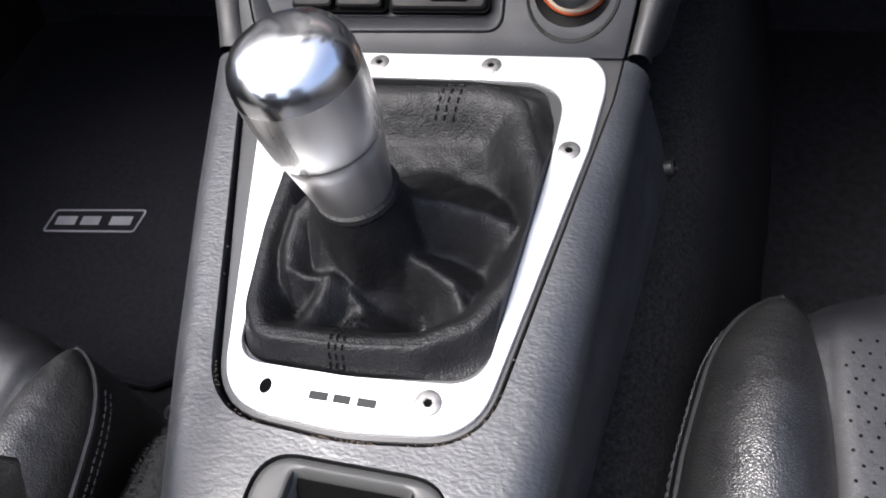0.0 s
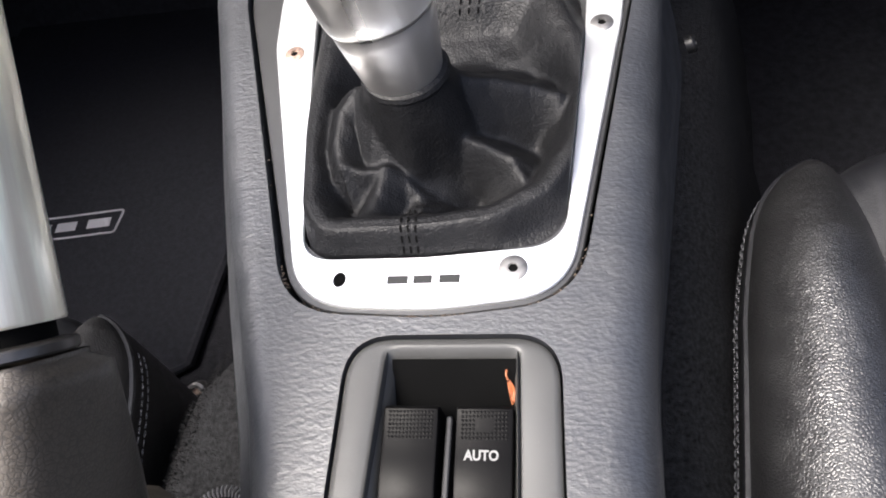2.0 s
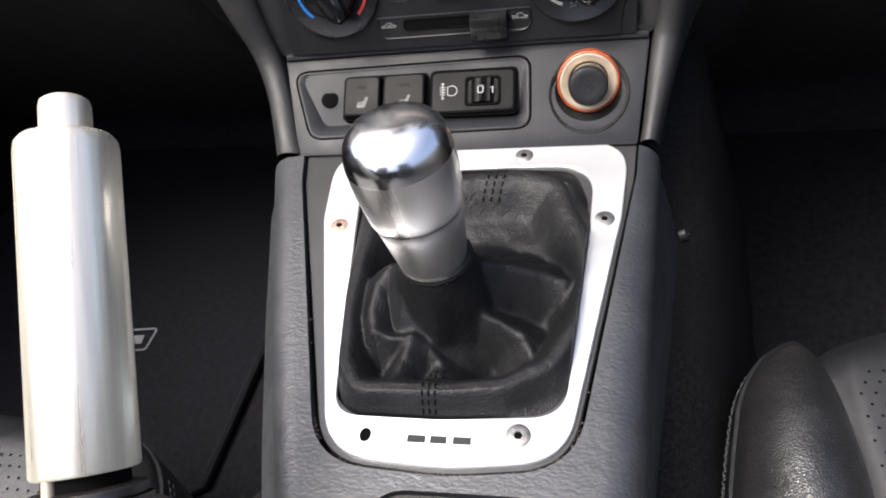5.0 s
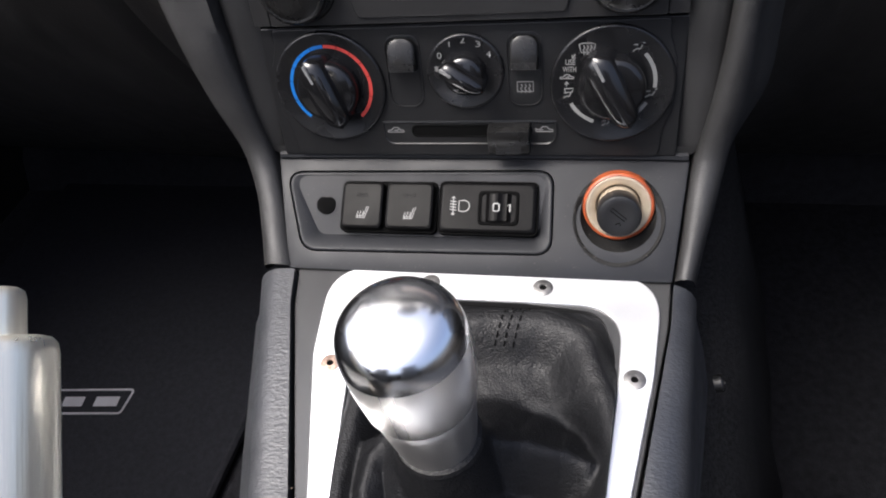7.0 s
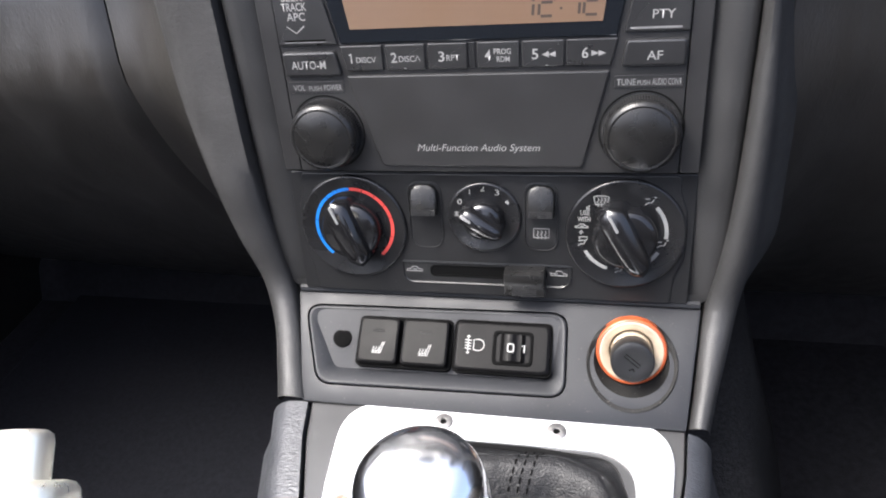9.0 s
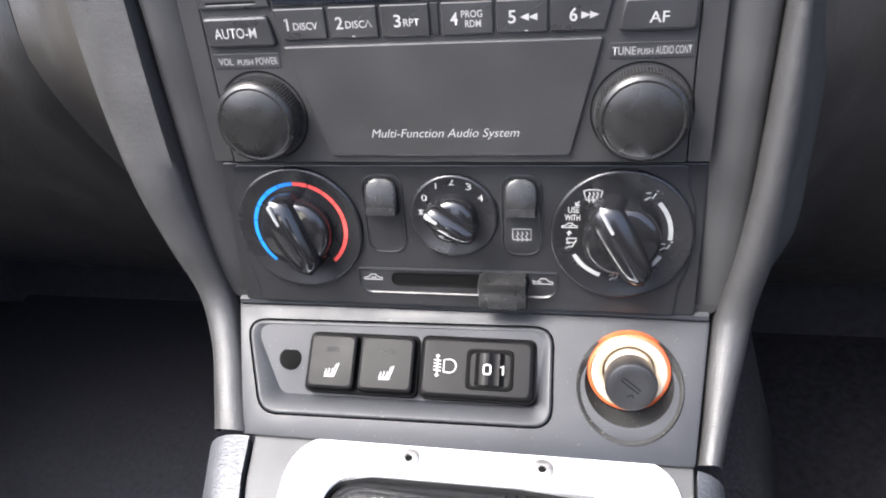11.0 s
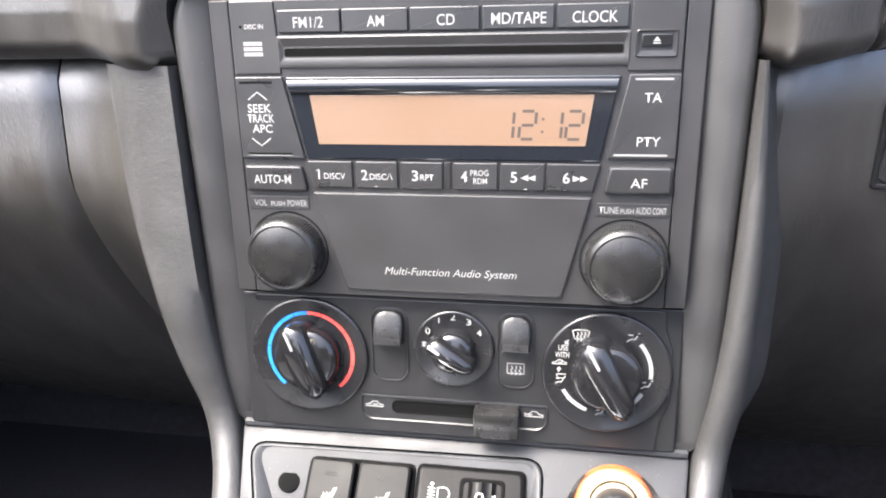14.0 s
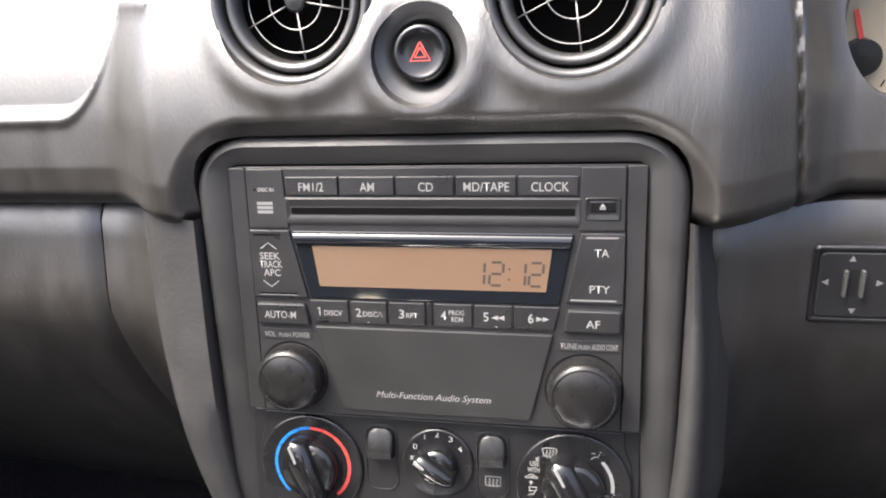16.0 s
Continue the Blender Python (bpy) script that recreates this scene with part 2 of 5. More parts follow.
def strokes(m, lines, width, height=0.15, bm=None):
    """Flat printed lines, each a list of points, on the plane m."""
    bm = bm or bmesh.new()
    for line in lines:
        pts = [Vector(p) for p in line]
        rows = []
        for i, p in enumerate(pts):
            d = (pts[min(i + 1, len(pts) - 1)] - pts[max(i - 1, 0)])
            d = d.normalized() if d.length > 1e-9 else Vector((1, 0))
            o = Vector((-d.y, d.x)) * width / 2
            rows.append([bm.verts.new(m @ Vector((*(p + o), height))), bm.verts.new(m @ Vector((*(p - o), height)))])
        for a, b in zip(rows, rows[1:]):
            bm.faces.new((a[0], a[1], b[1], b[0]))
    return bm


def arc(cx, cy, r, a0, a1, n=16):
    return [(cx + r * math.cos(radians(a0 + (a1 - a0) * i / n)), cy + r * math.sin(radians(a0 + (a1 - a0) * i / n))) for i in range(n + 1)]


def lettering(text, m, x0, x1, y, cap, height, mat, parent, bold=0.0, shear=0.0):
    """Printed letters between x0 and x1 on the base line y, with capitals of that height."""
    cu = bpy.data.curves.new("lettering", "FONT")
    cu.body, cu.size, cu.offset, cu.shear, cu.resolution_u = text, 1.0, bold + 0.012, shear, 3
    tmp = bpy.data.objects.new("lettering", cu)
    scene.collection.objects.link(tmp)
    bpy.context.view_layer.update()
    me = bpy.data.meshes.new_from_object(tmp.evaluated_get(bpy.context.evaluated_depsgraph_get()))
    bpy.data.objects.remove(tmp)
    co = np.array([v.co[:] for v in me.vertices])
    lo, hi = co[:, 0].min(), co[:, 0].max()
    for v in me.vertices:
        v.co = m @ Vector((x0 + (v.co.x - lo) / (hi - lo) * (x1 - x0), y + v.co.y * cap / 0.70, height))
    me.name = "lettering"
    me.materials.append(mat)
    ob = new("lettering", me)
    ob.parent = parent
    if parent.type == "EMPTY":
        ob.matrix_parent_inverse = Matrix.Translation(-parent.location)
    return ob


def surface(fn, us, vs, bm=None):
    """A sheet through fn(u, v)."""
    bm = bm or bmesh.new()
    grid = [[bm.verts.new(fn(u, v)) for v in vs] for u in us]
    for a, b in zip(grid, grid[1:]):
        for i in range(len(vs) - 1):
            bm.faces.new((a[i], a[i + 1], b[i + 1], b[i]))
    return bm


def loft(sections, closed=False, caps=False, bm=None):
    bm = bm or bmesh.new()
    rows = [[bm.verts.new(p) for p in s] for s in sections]
    k = len(rows[0])
    for a, b in zip(rows, rows[1:]):
        for i in range(0 if closed else 1, k):
            bm.faces.new((a[i - 1], a[i], b[i], b[i - 1]))
    if caps:
        bm.faces.new(rows[0][::-1])
        bm.faces.new(rows[-1])
    return bm


def carve(ob, cutters):
    """Cuts closed meshes out of ob."""
    for bm in cutters:
        bmesh.ops.recalc_face_normals(bm, faces=bm.faces)
        me = bpy.data.meshes.new("cutter")
        bm.to_mesh(me)
        bm.free()
        tool = new("cutter", me)
        mod = ob.modifiers.new("cut", "BOOLEAN")
        mod.operation, mod.object, mod.solver = "DIFFERENCE", tool, "EXACT"
        bpy.context.view_layer.update()
        done = bpy.data.meshes.new_from_object(ob.evaluated_get(bpy.context.evaluated_depsgraph_get()))
        ob.modifiers.clear()
        old, name = ob.data, ob.data.name
        ob.data = done
        bpy.data.meshes.remove(old)
        done.name = name
        bpy.data.objects.remove(tool)
        bpy.data.meshes.remove(me)
    ob.data.set_sharp_from_angle(angle=radians(35))
    return ob


def steps(a, b, n):
    return [a + (b - a) * i / (n - 1) for i in range(n)]


def interp(x, xs, ys):
    return float(np.interp(x, xs, ys))


def smooth(x, a, b):
    t = min(1.0, max(0.0, (x - a) / (b - a)))
    return t * t * (3 - 2 * t)


def box(x0, y0, z0, x1, y1, z1, bm=None, r=0.004):
    b2 = bmesh.new()
    bmesh.ops.create_cube(b2, size=1.0)
    for v in b2.verts:
        v.co = ((x0 + x1) / 2 + v.co.x * (x1 - x0), (y0 + y1) / 2 + v.co.y * (y1 - y0), (z0 + z1) / 2 + v.co.z * (z1 - z0))
    if r:
        bmesh.ops.bevel(b2, geom=list(b2.edges), offset=r, segments=2, affect="EDGES", profile=0.5)
    return b2


def tube(points, radius, n=8, bm=None):
    """A round cord along points."""
    pts = [Vector(p) for p in points]
    secs = []
    for i, p in enumerate(pts):
        d = (pts[min(i + 1, len(pts) - 1)] - pts[max(i - 1, 0)]).normalized()
        u = d.cross(Vector((0, 0, 1)))
        u = u.normalized() if u.length > 1e-3 else Vector((1, 0, 0))
        w = u.cross(d)
        secs.append([p + radius * (math.cos(2 * math.pi * j / n) * u + math.sin(2 * math.pi * j / n) * w) for j in range(n)])
    return loft(secs, closed=True, caps=True, bm=bm)


def dashes(points, normal, length=0.0026, gap=0.0012, width=0.0007, lift=0.0004, bm=None):
    """Stitches along a line of points."""
    bm = bm or bmesh.new()
    pts = [Vector(p) for p in points]
    cum = [0.0]
    for a, b in zip(pts, pts[1:]):
        cum.append(cum[-1] + (b - a).length)

    def at(s):
        i = max(0, min(len(pts) - 2, int(np.searchsorted(cum, s)) - 1))
        f = (s - cum[i]) / max(1e-9, cum[i + 1] - cum[i])
        return pts[i].lerp(pts[i + 1], f)
    s = 0.0
    while s + length < cum[-1]:
        a, b = at(s), at(s + length)
        d = (b - a).normalized()
        n = Vector(normal)
        o = d.cross(n).normalized() * width / 2
        up = n * lift
        mid = (a + b) / 2 + up * 2
        quad = [bm.verts.new(q) for q in (a - o, a + o, mid + o, mid - o, b + o, b - o)]
        bm.faces.new((quad[0], quad[1], quad[2], quad[3]))
        bm.faces.new((quad[3], quad[2], quad[4], quad[5]))
        s += length + gap
    return bm


def by_angle(ring, c, n):
    """The ring met by n rays from c, so that two rings can be skinned to one another."""
    out = []
    for j in range(n):
        a = 2 * math.pi * j / n
        d = Vector((math.cos(a), math.sin(a)))
        far = 0.0
        for i in range(len(ring)):
            p, q = Vector(ring[i - 1]) - c, Vector(ring[i]) - c
            den = d.x * (q.y - p.y) - d.y * (q.x - p.x)
            if abs(den) < 1e-9:
                continue
            t, u = (p.x * (q.y - p.y) - p.y * (q.x - p.x)) / den, (p.x * d.y - p.y * d.x) / den
            if t > 0 and -1e-6 <= u <= 1 + 1e-6:
                far = max(far, t)
        out.append(tuple(c + d * far))
    return out


# working planes: the radio's face, the heater panel, the switch panel under it, and the top of the tunnel console
RADIO = basis((0, 0.5, 0.62), 81.5)
HEATER = basis((0, 0.497, 0.56), 78.0)
POD = basis((-0.002, 0.4375, 0.4615), 33.82)
DECK = basis((0, 0.272, 0.4545), 2.35)


def deck(y):
    return 0.4545 + 0.041 * (y - 0.272)


# ---- the car's tub ----
tagged(link("ground", surface(lambda u, v: Vector((u, v, -0.05)), steps(-60, 60, 7), steps(-60, 60, 7)), TARMAC), "grey asphalt ground outside the car", "ground", kind="structure")
tagged(link("floor", box(-0.72, -0.55, 0.09, 0.72, 1.3, 0.145, r=0), CARPET), "black carpeted car floor", "floor", kind="structure")
tagged(link("wall_front", surface(lambda u, v: Vector((u, 1.05 - 0.42 * smooth(0.36 - v, 0.0, 0.22) * 0.5, v)), steps(-0.72, 0.72, 9), steps(0.14, 0.80, 16)), CARPET_LIT),
       "black carpeted bulkhead at the end of the footwells", "wall", kind="structure")
tagged(link("wall_rear", box(-0.72, -0.62, 0.09, 0.72, -0.55, 0.68), CARPET), "black carpeted bulkhead behind the seats", "wall", kind="structure")
for side, name, top in ((-1, "wall_left", 0.78), (1, "wall_right", 0.58)):
    a, b = sorted((side * 0.70, side * 0.78))
    tagged(link(name, box(a, -0.62, 0.09, b, 1.3, top), PAD), "black vinyl side wall along the cabin", "wall", kind="structure")


# the tunnel's carpet, under and beside the console
def tunnel_point(y, i):
    left = interp(y, (-0.5, 0.15, 0.262, 0.29, 0.31, 0.62), (-0.13, -0.125, -0.119, -0.105, -0.06, -0.06))
    right = interp(y, (-0.5, 0.15, 0.30, 0.45, 0.62), (0.118, 0.116, 0.122, 0.135, 0.15))
    top = interp(y, (-0.5, 0.25, 0.62), (0.352, 0.366, 0.40))
    prof = ((left - 0.075, 0.146), (left - 0.066, 0.19), (left - 0.045, 0.26), (left - 0.02, 0.33), (left - 0.004, top - 0.014), (left + 0.012, top),
            (0.0, top + 0.004), (right - 0.012, top + 0.004), (right + 0.004, top - 0.012), (right + 0.02, 0.33), (right + 0.04, 0.26), (right + 0.06, 0.19), (right + 0.068, 0.146))
    x, z = prof[i]
    n = 0.004 * noise.noise(Vector((x * 30, y * 30, z * 30)))
    return Vector((x + n, y, z + n))


tunnel = tagged(link("tunnel_carpet", loft([[tunnel_point(y, i) for i in range(13)] for y in steps(-0.54, 1.0, 60)]), PILE, 80), "black fuzzy carpet over the gearbox tunnel", "carpet", kind="structure")

bm = bmesh.new()
random.seed(11)
for i in range(5200):
    y, t = random.uniform(0.08, 0.29), random.uniform(2.2, 5.3)
    k0 = int(t)
    base = tunnel_point(y, k0).lerp(tunnel_point(y, k0 + 1), t - k0)
    lean = Vector((random.uniform(-1.4, 0.4), random.uniform(-0.8, 0.8), random.uniform(0.3, 1.2))).normalized()
    tip = base + lean * random.uniform(0.0015, 0.0034)
    o = Vector((random.uniform(-1, 1), random.uniform(-1, 1), 0)).normalized() * 0.00022
    bm.faces.new([bm.verts.new(p) for p in (base - o, base + o, tip)])
pile = link("pile", bm, PILE)
pile.parent = tunnel
tagged(pile, "fuzzy black carpet fibres", kind="stuff")
bm = bmesh.new()
for i in range(26):
    a = radians(-20 + 220 * i / 25)
    c = Vector((-0.082 + 0.012 * math.cos(a), 0.208 + 0.0105 * math.sin(a), 0.3735))
    d = Vector((math.cos(a), math.sin(a), 0))
    tube([c - d * 0.0022, c + Vector((0, 0, 0.0012)), c + d * 0.0022], 0.00055, 6, bm)
edge = link("overlocked_edge", bm, THREAD)
edge.parent = tunnel
tagged(edge, "grey overlock stitches round a carpet cut")
cut = link("carpet_cut", lathe(Matrix.Translation((-0.082, 0.208, 0.3728)) @ Matrix.Scale(0.001, 4), [(11.5, -3), (11.3, 0.4), (9, 0.5)], 32, sx=1.0, sy=0.88), DARK)
cut.parent = tunnel
tagged(cut, "dark cut in the carpet")


# ---- centre console ----
console = thing("centre_console", (0.0, 0.25, 0.37), "dark grey grained vinyl centre console with padded cheeks", "console")


def console_section(y):
    """One slice of the tunnel console: left side, rounded edge, top, rounded edge, right side."""
    z = deck(y) + 0.002
    xl = interp(y, (0.0, 0.14, 0.19, 0.226, 0.28, 0.356, 0.4365), (-0.030, -0.030, -0.031, -0.040, -0.058, -0.081, -0.1035))
    xr = interp(y, (0.0, 0.19, 0.24, 0.34, 0.4365), (0.0855, 0.087, 0.0885, 0.0975, 0.1065))
    r = 0.015
    k = interp(y, (0.27, 0.43), (0.35, 1.0))
    pts = [(xl - 0.034, 0.352), (xl - 0.028, 0.385), (xl - 0.020, 0.415)]
    for i in range(7):
        a = radians(195 - 105 * i / 6)
        pts.append((xl + r + r * 1.05 * math.cos(a) - 0.004, z - r + r * math.sin(a)))
    for s in (0.12, 0.3, 0.5, 0.7, 0.88):
        x = xl + r + (xr - r - xl - r) * s
        pts.append((x, z + 0.0004 * math.sin(s * math.pi)))
    for i in range(7):
        a = radians(90 - 105 * i / 6)
        pts.append((xr - r + r * 1.05 * math.cos(a), z - r + r * math.sin(a)))
    pts += [(xr + 0.008 * k, 0.415), (xr + 0.014 * k, 0.385), (xr + 0.020 * k, 0.352)]
    return [Vector((x, y, h)) for x, h in pts]


tunnel_console = part("tunnel_console", loft([console_section(y) for y in steps(-0.30, 0.4365, 90)], closed=True, caps=True), VINYL, console)
# opening for the smooth panel round the gear lever, and for the window switches
PANEL = rpoly([(-88.5, 176), (-82.5, 145), (-33.5, -12.5), (18, -16.0), (65, -10.5), (93.8, 143), (96.8, 176)], [1, 30, 30, 120, 28, 30, 1], 10)
SWITCHES = rpoly([(-9.6, -88.0), (61.2, -88.0), (60.0, -22.6), (-9.4, -22.6)], [15, 15, 16, 16], 10)
WIDE = inset(PANEL, -0.9)
OPENING = [tuple(Vector(p).lerp(Vector(q), 1 - smooth(p[1], 4.0, 50.0))) for p, q in zip(PANEL, WIDE)]
carve(tunnel_console, [rings(DECK, [(OPENING, -62), (OPENING, 12)], True, True), rings(DECK, [(SWITCHES, -40), (SWITCHES, 12)], True, True)])

# smooth panel that carries the metal surround, with the hole under the gaiter
HOLE = rpoly([(-47.5, 148), (-38, 50), (-33, 16), (-24, 8.5), (14, 7.6), (56, 12), (64.5, 25), (70.5, 128), (64, 149), (30, 152), (-30, 152)], [12, 60, 14, 14, 80, 16, 30, 24, 12, 30, 12], 6)
mid_point = Vector((10, 80))
po, pi_ = by_angle(inset(PANEL, 1.0), mid_point, 300), by_angle(HOLE, mid_point, 300)
part("shift_panel", rings(DECK, [(po, -6), (po, -1.8), (inset(po, 0.5), -1.2), (pi_, -1.2), (pi_, -5)], False), SMOOTH, console, "smooth dark grey plastic panel")
part("panel_well", rings(DECK, [(inset(PANEL, 3), -4), (inset(PANEL, 6), -58)], True), DARK, console)
bm = bmesh.new()
random.seed(4)
for i in range(240):
    k = random.randrange(len(PANEL))
    p, q = Vector(PANEL[k - 1]), Vector(PANEL[k])
    if (p - q).length > 40 and random.random() < 0.3:
        continue
    c = p.lerp(q, random.random()) + Vector((random.uniform(-0.5, 0.5), random.uniform(-0.5, 0.5)))
    if c.y > 120:
        continue
    s = random.uniform(0.18, 0.6)
    rings(DECK, [([(c.x + s * (1 + 0.6 * random.random()) * math.cos(a), c.y + s * math.sin(a)) for a in steps(0, 5.0, 5)], 0.4), ([(c.x + 0.3 * s * math.cos(a), c.y + 0.3 * s * math.sin(a)) for a in steps(0, 5.0, 5)], 0.4 + s)], bm=bm)
tagged(part("grit", bm, GRIT, console, "brown grit caught in the panel gap"), kind="stuff")


# lower fascia with the switch tray and the lighter socket
FASC = [(-88.5, 0.8), (97.2, 0.8), (104.5, 59), (-100, 59)]
fascia = part("fascia", prism(POD, rpoly(FASC, 1.5, 3), -9, 0, 0.6, bottom=True), FASCIA, console, "satin dark grey plastic fascia")
TRAY = rpoly([(-82.6, 9.6), (43.0, 11.2), (42.6, 53.4), (-95.5, 51.6)], [11, 9, 9, 8], 8)
socket_hole = arc(72.6, 31.5, 17.5, 0, 360, 40)[:-1]
carve(fascia, [rings(POD, [(TRAY, -20), (TRAY, 8)], True, True), rings(POD, [(socket_hole, -20), (socket_hole, 8)], True, True)])

# frame round radio and heater
OUTER = rrect(-111.6, -124, 112.0, 78.5, (4, 4, 26, 26), 8)
INNER = rrect(-95.2, -121, 95.2, 66, (3, 3, 5, 5), 8)
frame_mesh = rings(RADIO, [(OUTER, -22), (OUTER, -3.0), (inset(OUTER, 0.8), -1.0), (inset(OUTER, 2.2), 0.4), (inset(OUTER, 4.2), 1.2), (inset(INNER, -8), 0.8), (inset(INNER, -2), -1.2), (INNER, -2.6), (INNER, -16)], False)
inverse = RADIO.inverted()
for v in frame_mesh.verts:
    q = inverse @ v.co
    q.z -= 7.0 * smooth(-58 - q.y, 0.0, 66.0)
    v.co = RADIO @ q
part("stack_frame", frame_mesh, FRAME, console, "satin dark grey plastic frame round the radio")
part("stack_well", rings(RADIO, [(inset(OUTER, 2), -14), (inset(OUTER, 2), -15)], True), DARK, console)
part("fascia_lip", tube([(-0.1005, 0.4868, 0.4955), (-0.05, 0.4872, 0.4957), (0.05, 0.4872, 0.4957), (0.1015, 0.4868, 0.4955)], 0.0022), FASCIA, console)


# padded cheeks beside the stack, from the console joint up to the dashboard
def cheek(side):
    path = [((0.4385, 0.4635), 60, 88.6 if side < 0 else 96.0, 106), ((0.452, 0.472), 55, 93 if side < 0 else 98.5, 109.5), ((0.470, 0.484), 47, 98.5 if side < 0 else 101, 115), ((0.4835, 0.500), 26, 104, 119.5),
            ((0.4865, 0.525), 12, 108, 123), ((0.489, 0.555), 8.5, 110.6, 123), ((0.4935, 0.59), 8.5, 111.6, 122.5), ((0.4995, 0.63), 8.5, 112, 119.5), ((0.504, 0.66), 8.5, 112.2, 116)]
    secs = []
    for (y, z), up, xi, xo in path:
        xo += interp(z, (0.484, 0.525, 0.567, 0.589, 0.612, 0.66), (0, 8, 17, 32, 44, 50)) if side < 0 else 0.0
        a = radians(up)
        n = Vector((0, -math.cos(a), math.sin(a)))
        fwd = Vector((0, math.sin(a) * 0.35 + 0.65, -0.2 - 0.5 * math.sin(a)))
        w = xo - xi
        prof = ((xi + 0.4, -14), (xi + 0.4, -2.5), (xi + 1.5, 0.2), (xi + 0.35 * w, 2.2), (xi + 0.6 * w, 1.9), (xi + 0.82 * w, -0.6), (xo - 0.4, -5), (xo + 0.6, -11))
        if side < 0:
            # towards the glovebox the cheek falls back into the dashboard's face
            prof = [(x, h - 36.0 * smooth(z, 0.55, 0.62) * max(0.0, (x - xi - 4) / w) ** 1.3) for x, h in prof]
        row = [Vector((side * x / 1000, y, z)) + n * h / 1000 for x, h in prof]
        out = smooth(z, 0.48, 0.53) * (0.006 if side < 0 else 0.006)
        row += [row[-1] + fwd * 0.016 + Vector((side * out, 0, 0)), row[-1] + fwd * 0.034 + Vector((side * (0.004 + 1.7 * out), 0, 0)), row[-1] + fwd * 0.14 + Vector((side * (0.012 + 2.2 * out), 0, 0))]
        secs.append(row)
    # finer slices along the path
    fine = []
    for i in range(len(secs) - 1):
        for s in steps(0, 1, 6)[:-1]:
            p0, p1, p2, p3 = (secs[max(i - 1, 0)], secs[i], secs[i + 1], secs[min(i + 2, len(secs) - 1)])
            fine.append([0.5 * ((2 * b) + (c - a) * s + (2 * a - 5 * b + 4 * c - d) * s * s + (3 * b - a - 3 * c + d) * s ** 3) for a, b, c, d in zip(p0, p1, p2, p3)])
    fine.append(secs[-1])
    return loft(fine)


for side in (-1, 1):
    part("cheek", cheek(side), CHEEK, console, "padded black cheek", 60)

# small screw on the console's flank
m = Matrix.Translation((0.1205, 0.416, 0.418)) @ Matrix.Rotation(radians(68), 4, "Y") @ Matrix.Scale(0.001, 4)
part("flank_screw", lathe(m, [(4.2, -3), (4.2, 0.3), (3.2, 1.2), (1.6, 1.3), (1.5, 0.4)], 20), BLACK, console)


# ---- metal gear surround ----
surround = thing("gear_surround", (0.012, 0.35, 0.457), "brushed aluminium gear lever surround with socket screws", "trim panel")
PLATE_OUT = rpoly([(-68, 169.5), (-63.5, 118), (-31, -9.8), (18, -12.6), (62.5, -7.4), (86.0, 116), (91.8, 170.2)], [38, 60, 27, 150, 24, 60, 46], 10)
PLATE_IN = rpoly([(-48.5, 152), (-44, 108), (-31.4, 8.0), (14, 7.5), (61.5, 10.8), (71.0, 108), (73.8, 152)], [16, 60, 13, 150, 16, 60, 34], 10)
part("plate", rings(DECK, [(PLATE_OUT, -1.2), (PLATE_OUT, 0.0), (inset(PLATE_OUT, 0.5), 0.5), (inset(PLATE_IN, -0.5), 0.5), (PLATE_IN, 0.0), (PLATE_IN, -1.2)], False), ALU, surround)


def socket_screw(x, y, mat, r=4.6):
    b = lathe(DECK, [(r, 0.3), (r, 0.75), (r - 0.6, 1.1), (1.75, 1.15), (1.75, 0.62)], 28, cx=x, cy=y)
    s = part("screw", b, mat, surround, "socket head screw")
    part("socket", lathe(DECK, [(1.7, 0.6), (1.65, 0.68)], 6, cx=x, cy=y), DARK, s)


socket_screw(37.5, 160.5, STEEL)
socket_screw(-16.0, 160.8, STEEL)
socket_screw(78.0, 114.4, STEEL)
socket_screw(-53.6, 112.6, RUSTY, 4.4)
socket_screw(44.4, 2.0, STEEL, 4.9)
part("empty_hole", lathe(DECK, [(3.0, 0.5), (2.9, 0.6)], 20, sx=0.8, cx=-16.1, cy=-0.6), DARK, surround, "empty dark screw hole")
for a, b in ((1.2, 8.6), (10.4, 17.0), (19.4, 26.6)):
    part("engraved_bar", strokes(DECK, [[(a, -1.3), (b, -1.3)]], 3.2, 0.56), ENGRAVED, surround, "dark engraved bar")


# ---- gear lever gaiter ----
gaiter = thing("gear_gaiter", (0.012, 0.345, 0.445), "creased black leather gear lever gaiter with stitched seams", "gaiter")
NECKC = Vector((0.0075, 0.3385))
EDGE = inset(PLATE_IN, 0.6)


def fold(x, y, line, round_by, slope, steep=1.0):
    """Height of a soft ridge along a broken line of (x, y, height), in millimetres: a tent with a rounded crest, steeper on its right hand."""
    p, best = Vector((x, y)), -99.0
    for (ax, ay, ah), (bx, by, bh) in zip(line, line[1:]):
        a, b = Vector((ax, ay)), Vector((bx, by))
        t = min(1.0, max(0.0, (p - a).dot(b - a) / (b - a).length_squared))
        off = p - a - (b - a) * t
        k = steep if (b.x - a.x) * off.y - (b.y - a.y) * off.x < 0 else 1.0
        best = max(best, ah + (bh - ah) * t - slope * k * (math.hypot(off.length, round_by) - round_by))
    return best


